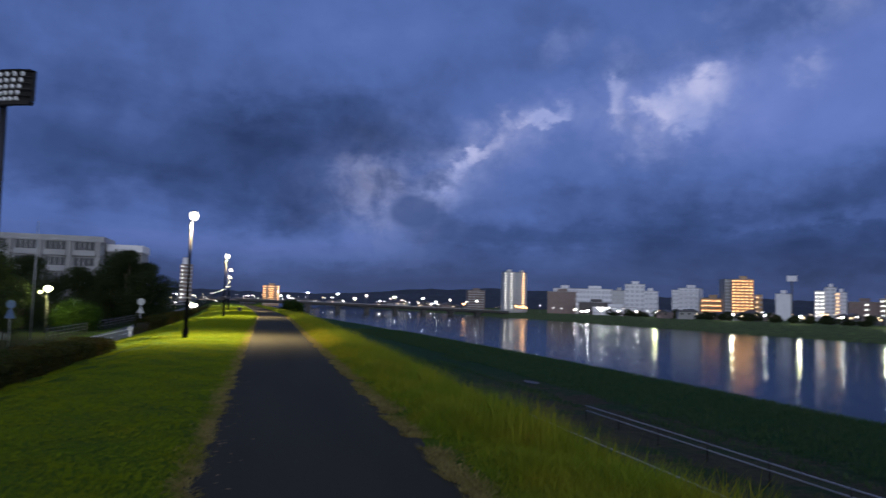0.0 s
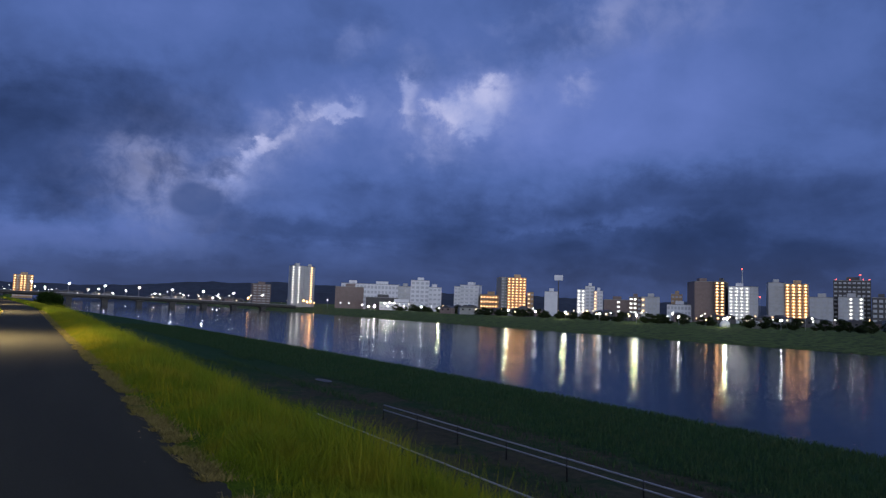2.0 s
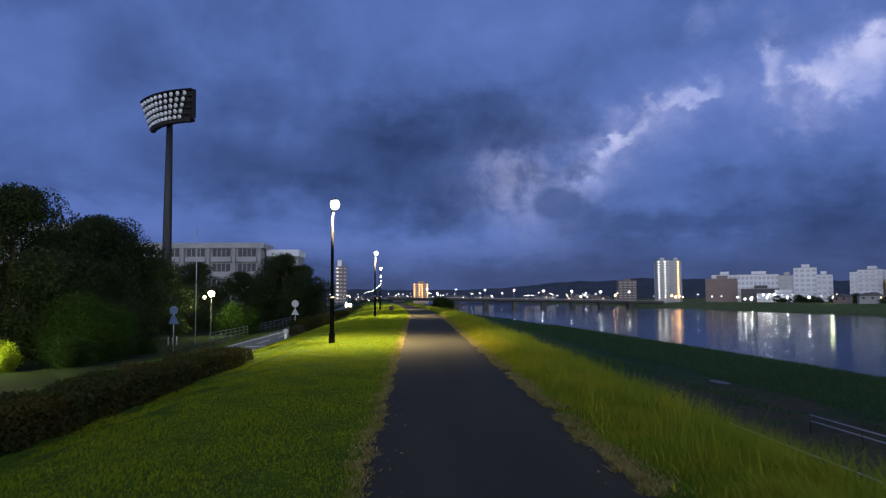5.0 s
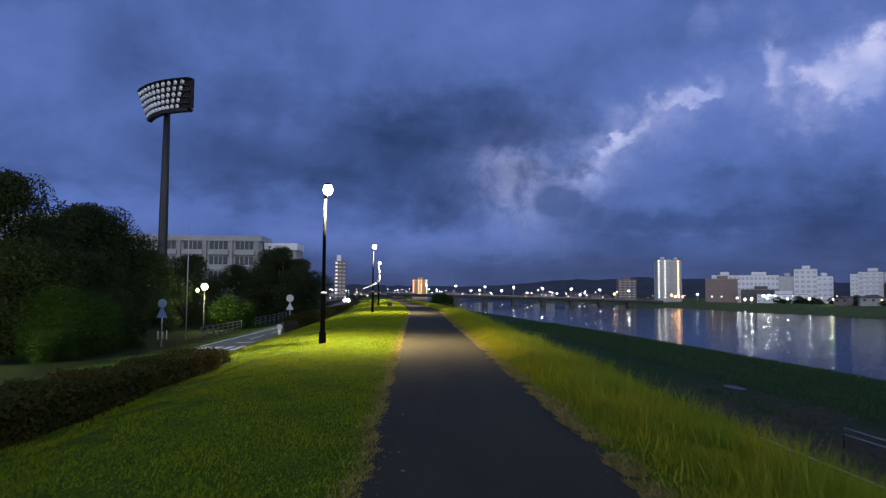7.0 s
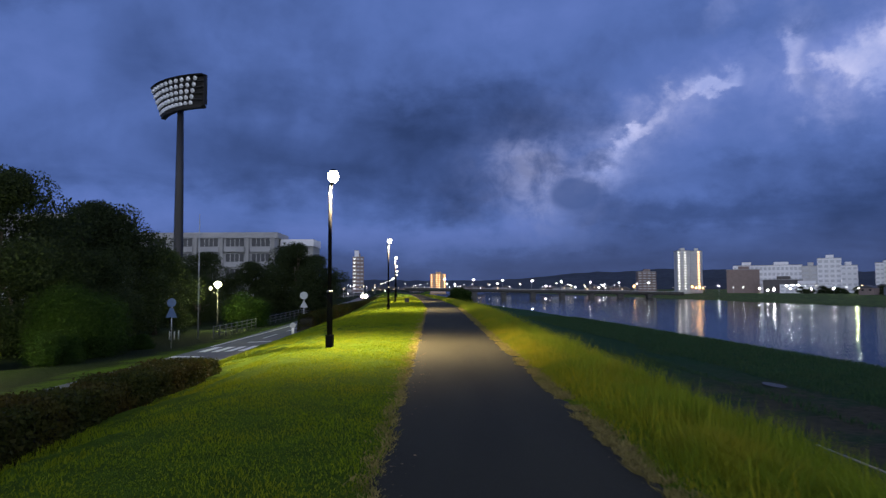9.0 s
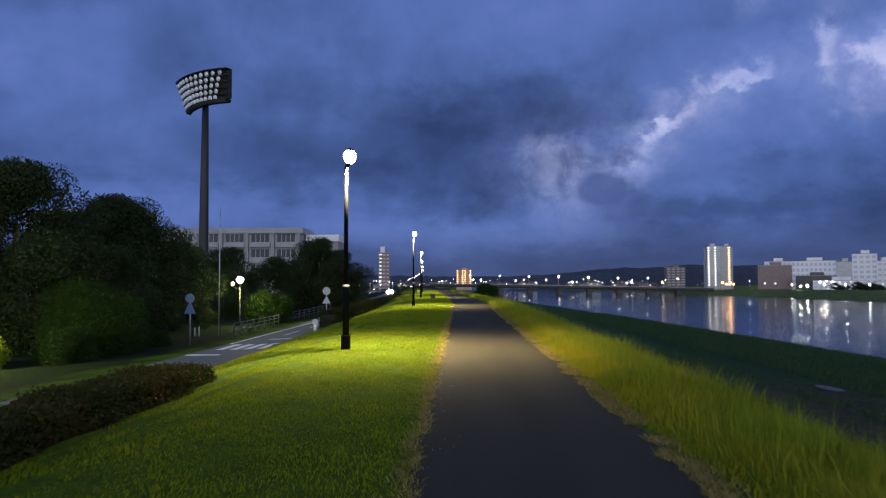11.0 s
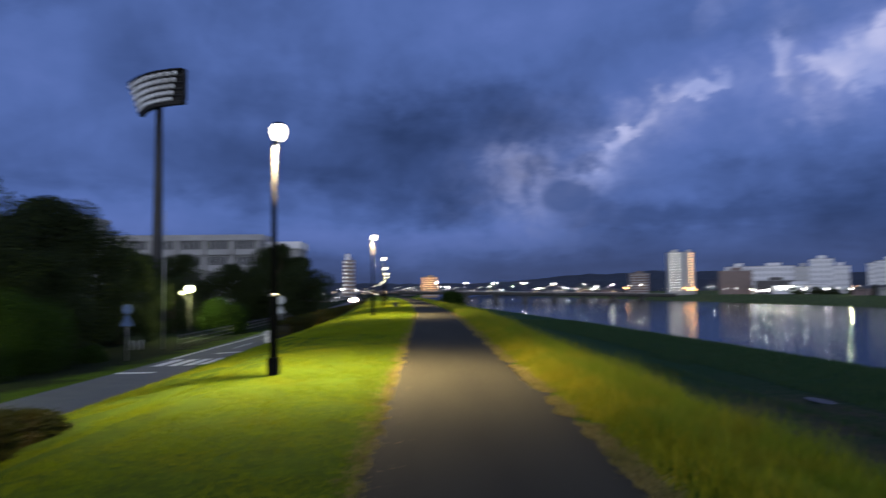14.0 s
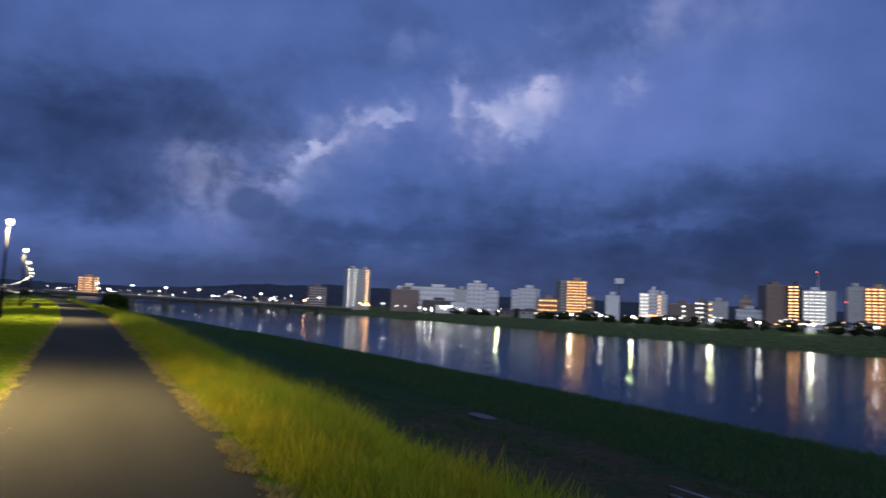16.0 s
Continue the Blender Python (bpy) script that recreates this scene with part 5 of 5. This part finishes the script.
mast(55.17, 330, 3.45, "slim radio mast with a red beacon")
mast(63.0, 320, 3.1, "slim radio mast with red beacons")
x, y = spot(40.1, 900)
t = thing("billboard", x, y, TOWN_Z, "pale rooftop billboard on a tall post", "billboard", turn=-41.2)
part("post", lathe_bm([(0.9, 0), (0.7, 45)], 8), M_DARKWALL, t)
part("panel", box_bm(-5.2, 5.2, -0.6, 0.6, 44.4, 51.0, 0.1), M_WALLWHITE, t)

for b, d, r in ((52.5, 434, 2.8), (54.6, 428, 3.1)):
    x, y = spot(b, d)
    t = thing("dome_tent", x, y, float(land(x, y)) - 0.05, "white round dome tent on the far bank", "tent", "dome tents")
    part("cover", lathe_bm([(r, 0), (r, 0.55 * r), (r * 0.9, 0.95 * r), (r * 0.6, 1.28 * r), (0.1, 1.45 * r)], 16), M_WALLWHITE, t)
    part("door_flap", box_bm(-0.5, 0.5, -r - 0.06, -r + 0.02, 0, 1.4, 0.02), M_CONC_D, t)

# low houses and lights of the town
rng = np.random.default_rng(77)
walls = (M_CONC_D, M_DARKWALL, M_BRICK, M_CONC_D, M_DARKWALL)


def house(bearing, d, w, h, wall, glow):
    x, y = spot(bearing, d)
    t = thing("house", x, y, TOWN_Z, "small low house in the far town", "house", "far houses", -bearing + float(rng.uniform(-25, 25)))
    dp = w * 0.8
    part("wall", box_bm(-w / 2, w / 2, 0, dp, 0, h), wall, t)
    part("roof", prism_bm([(-w / 2 - 0.4, h), (w / 2 + 0.4, h), (0, h + w * 0.22)], dp + 0.8, dp / 2), M_ROOFT, t)
    for q in (-0.25, 0.25):
        o = part("window", box_bm(q * w - 0.8, q * w + 0.8, -0.08, 0.05, h - 2.0, h - 0.7), glow if rng.uniform() < 0.4 else M_GLASS, t)


for i in range(44):
    b = float(rng.uniform(31, 64))
    d = float(rng.uniform(600, 740))
    house(b, d, float(rng.uniform(8, 14)), float(rng.uniform(4.5, 7.0)), walls[int(rng.integers(5))], (M_WARM, M_COOL)[int(rng.integers(2))])
for i in range(34):
    b = float(rng.uniform(-7.5, 17))
    house(b, float(rng.uniform(1120, 1400)), float(rng.uniform(10, 22)), float(rng.uniform(6, 10)), walls[2 + int(rng.integers(3))], (M_WARM, M_COOL)[int(rng.integers(2))])


for i in range(9):
    house(float(rng.uniform(-9, -4.6)), float(rng.uniform(330, 470)), float(rng.uniform(6, 9)), float(rng.uniform(2.2, 3.2)), walls[2 + int(rng.integers(3))], (M_WARM, M_COOL)[int(rng.integers(2))])


def town_light(name, bearing, d, z, size, mat, label):
    x, y = spot(bearing, d)
    foot = float(land(x, y)) if d < 480 else TOWN_Z
    t = thing(name, x, y, foot, label, "street lamp", "far town lights")
    z = z - foot - 1.75
    part("pole", lathe_bm([(0.08, 0), (0.06, z + 1.75)], 6), M_STEEL, t)
    part("lamp", lathe_bm([(size * 0.3, z + 1.7), (size, z + 1.75 + size * 0.6), (size * 0.8, z + 1.75 + size * 1.3), (size * 0.2, z + 1.75 + size * 1.7)], 8), mat, t)


for i in range(60):
    b = float(rng.uniform(-7, 17))
    d = float(rng.uniform(1120, 1400))
    town_light("town_lamp", b, d, float(rng.uniform(3, 11)), float(rng.uniform(0.4, 0.8)), (M_COOL, M_COOL, M_WARM, M_BRIDGELAMP)[int(rng.integers(4))], "distant street light beyond the bridge")
for i in range(14):
    town_light("town_lamp", float(rng.uniform(-8, -3.6)), float(rng.uniform(240, 420)), float(rng.uniform(-0.5, 3)), float(rng.uniform(0.14, 0.26)), (M_COOL, M_WARM)[i % 2], "street light beside the bridge approach")
for i in range(60):
    b = float(rng.uniform(17, 63))
    d = 366 / math.sin(radians(b)) * float(rng.uniform(1.0, 1.08))
    town_light("town_lamp", b, d, float(rng.uniform(-0.5, 3.2)), float(rng.uniform(0.3, 0.6)), (M_COOL, M_WARM, M_GALLERY, M_COOL)[int(rng.integers(4))], "small street light on the far river road")


# brighter single lights of the town: bearing, distance, height angle, size
for b, d, up, size, mat in ((26.72, 462, 0.1, 0.28, M_BRIDGELAMP), (27.1, 462, 0.14, 0.28, M_BRIDGELAMP), (27.48, 462, 0.14, 0.28, M_BRIDGELAMP), (22.17, 500, 0.17, 0.3, M_BRIDGELAMP), (20.58, 600, -0.05, 0.8, M_FLARE),
                            (20.3, 600, 0.05, 0.8, M_FLARE), (20.85, 600, 0.02, 0.8, M_FLARE), (21.1, 590, -0.06, 0.7, M_FLARE), (15.98, 700, 0.1, 0.9, M_FLARE), (16.2, 700, 0.3, 0.6, M_COOL), (25.46, 455, -0.2, 0.4, M_BRIDGELAMP), (25.89, 455, -0.2, 0.4, M_BRIDGELAMP),
                            (23.87, 500, 0.0, 0.4, M_COOL), (23.19, 500, 0.0, 0.4, M_COOL), (43.53, 330, 0.03, 0.35, M_FLARE), (43.2, 330, 0.05, 0.3, M_FLARE), (53.87, 266, -0.2, 0.4, M_COOL), (52.6, 268, -0.3, 0.25, M_FLARE), (56.42, 300, 1.5, 0.3, M_RED)):
    far = 1.65 * d if d < 600 else d * 1.3
    town_light("town_lamp", sighted(b), far, 1.6 + far * math.tan(radians(up)), size * far / d, mat, "bright street light at the far river road")
for y in BANK_LAMP_Y[1:10:2]:
    lamp_light("bank_light", 331, y, 0.3, 2800, (1.0, 1.0, 0.6), 0.5)


# ---- hills ----
def ridge(d, b0, b1, heights, seed, name):
    rng = np.random.default_rng(seed)
    n = 160
    bs = np.linspace(b0, b1, n)
    kb = np.linspace(b0, b1, len(heights))
    el = np.interp(bs, kb, heights) + np.convolve(rng.normal(0, 0.1, n + 6), np.ones(7) / 5, "valid")
    rows = []
    for dd, f in ((d, 0.0), (d + 120, 0.55), (d + 260, 1.0), (d + 700, 0.2)):
        rows.append(np.stack([dd * np.sin(np.radians(bs)), dd * np.cos(np.radians(bs)), -3 + f * (4.6 + (d + 260) * np.tan(np.radians(np.maximum(el, 0.1))))], -1))
    v = np.concatenate(rows)
    i = (np.arange(3)[:, None] * n + np.arange(n - 1)[None, :]).ravel()
    me = mesh_from(name, v, np.stack([i, i + 1, i + 1 + n, i + n], -1), M_FOREST_HAZE)
    tagged(new(name, me), "dark wooded hills behind the town, tinted blue for haze", "hills", kind="structure")


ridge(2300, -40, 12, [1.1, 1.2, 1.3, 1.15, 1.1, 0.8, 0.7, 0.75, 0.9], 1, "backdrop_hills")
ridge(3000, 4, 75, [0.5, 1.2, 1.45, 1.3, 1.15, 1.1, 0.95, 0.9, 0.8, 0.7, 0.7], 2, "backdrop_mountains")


# ---- car on the lower road ----
def car(x, y):
    z = float(land(x, y)) + 0.03
    t = thing("car", x, y, z, "pale parked car with bright headlights", "car")
    outline = [(-0.85, 0.3), (-0.88, 0.75), (-0.78, 0.95), (-0.66, 1.45), (0.66, 1.45), (0.78, 0.95), (0.88, 0.75), (0.85, 0.3)]
    body = bmesh.new()
    stations = [(-2.0, 0.9, 0.75), (-1.85, 1.0, 0.92), (-1.0, 1.0, 0.98), (-0.4, 1.0, 1.45), (1.2, 1.0, 1.45), (1.9, 1.0, 1.0), (2.1, 0.92, 0.8)]
    rings = []
    for yy, wf, hm in stations:
        rings.append([body.verts.new((px * wf, yy, min(pz, hm))) for px, pz in outline])
    for a, b2 in zip(rings, rings[1:]):
        for i in range(8):
            body.faces.new((a[i], a[(i + 1) % 8], b2[(i + 1) % 8], b2[i]))
    body.faces.new(rings[0])
    body.faces.new(list(reversed(rings[-1])))
    bmesh.ops.recalc_face_normals(body, faces=body.faces)
    part("body", body, M_CAR, t)
    part("windscreen", prism_bm([(-0.62, 1.0), (0.62, 1.0), (0.52, 1.4), (-0.52, 1.4)], 0.03, -0.72), M_GLASS, t)
    for sx in (-0.78, 0.78):
        for sy in (-1.3, 1.3):
            w = part("wheel", disc_bm(0.31, 0.2, 0.31), M_TYRE, t)
            w.rotation_euler = (0, 0, radians(90))
            w.location = (sx, sy, 0)
        part("headlight", disc_bm(0.4, 0.12, 0.75), M_HEAD, t, "glaring headlight").location = (sx * 0.7, -2.06, 0)
    return t


M_HEAD = material("headlight_glass", (0.9, 0.9, 0.9), 0.2, emit=(1.0, 0.72, 0.4), strength=300.0)
car(-21.4, 232)


# ---- bench beside the path ----
t = thing("bench", -2.7, 80, float(land(-2.7, 80)), "dark low park bench beside the path", "bench")
for q in (-0.16, 0.0, 0.16):
    part("seat_slat", box_bm(q - 0.065, q + 0.065, -0.75, 0.75, 0.4, 0.44, 0.006), M_POLE, t)
for q in (-0.6, 0.6):
    part("leg", box_bm(-0.2, 0.2, q - 0.04, q + 0.04, 0, 0.4, 0.008), M_POLE, t)


# ---- fallen leaves and grit along the edge of the path ----
rng = np.random.default_rng(91)
n = 450
ly = 4 + 40 * rng.uniform(0, 1, n) ** 1.4
lx = np.where(rng.uniform(0, 1, n) < 0.7, -0.55 + np.abs(rng.normal(0, 0.16, n)), 1.75 - np.abs(rng.normal(0, 0.14, n)))
lz = land(lx, ly) + 0.021
a = rng.uniform(0, 6.28, n)
s = rng.uniform(0.008, 0.024, n)
px, py = np.cos(a) * s, np.sin(a) * s
tilt = rng.uniform(0.0, 0.012, n)
v = np.stack([np.stack([lx - px, ly - py, lz], -1), np.stack([lx + py * 0.6, ly - px * 0.6, lz + tilt], -1), np.stack([lx + px, ly + py, lz + tilt * 0.5], -1), np.stack([lx - py * 0.6, ly + px * 0.6, lz], -1)], 1).reshape(-1, 3)
M_LITTER = material("dry_leaf_litter", (0.16, 0.09, 0.04), 0.85, second=(0.3, 0.22, 0.12), fine=200)
tagged(new("leaf_litter", mesh_from("leaf_litter", v, np.arange(4 * n, dtype=np.int32).reshape(-1, 4), M_LITTER)), "dry leaf litter along the path edges", "leaves", kind="stuff")
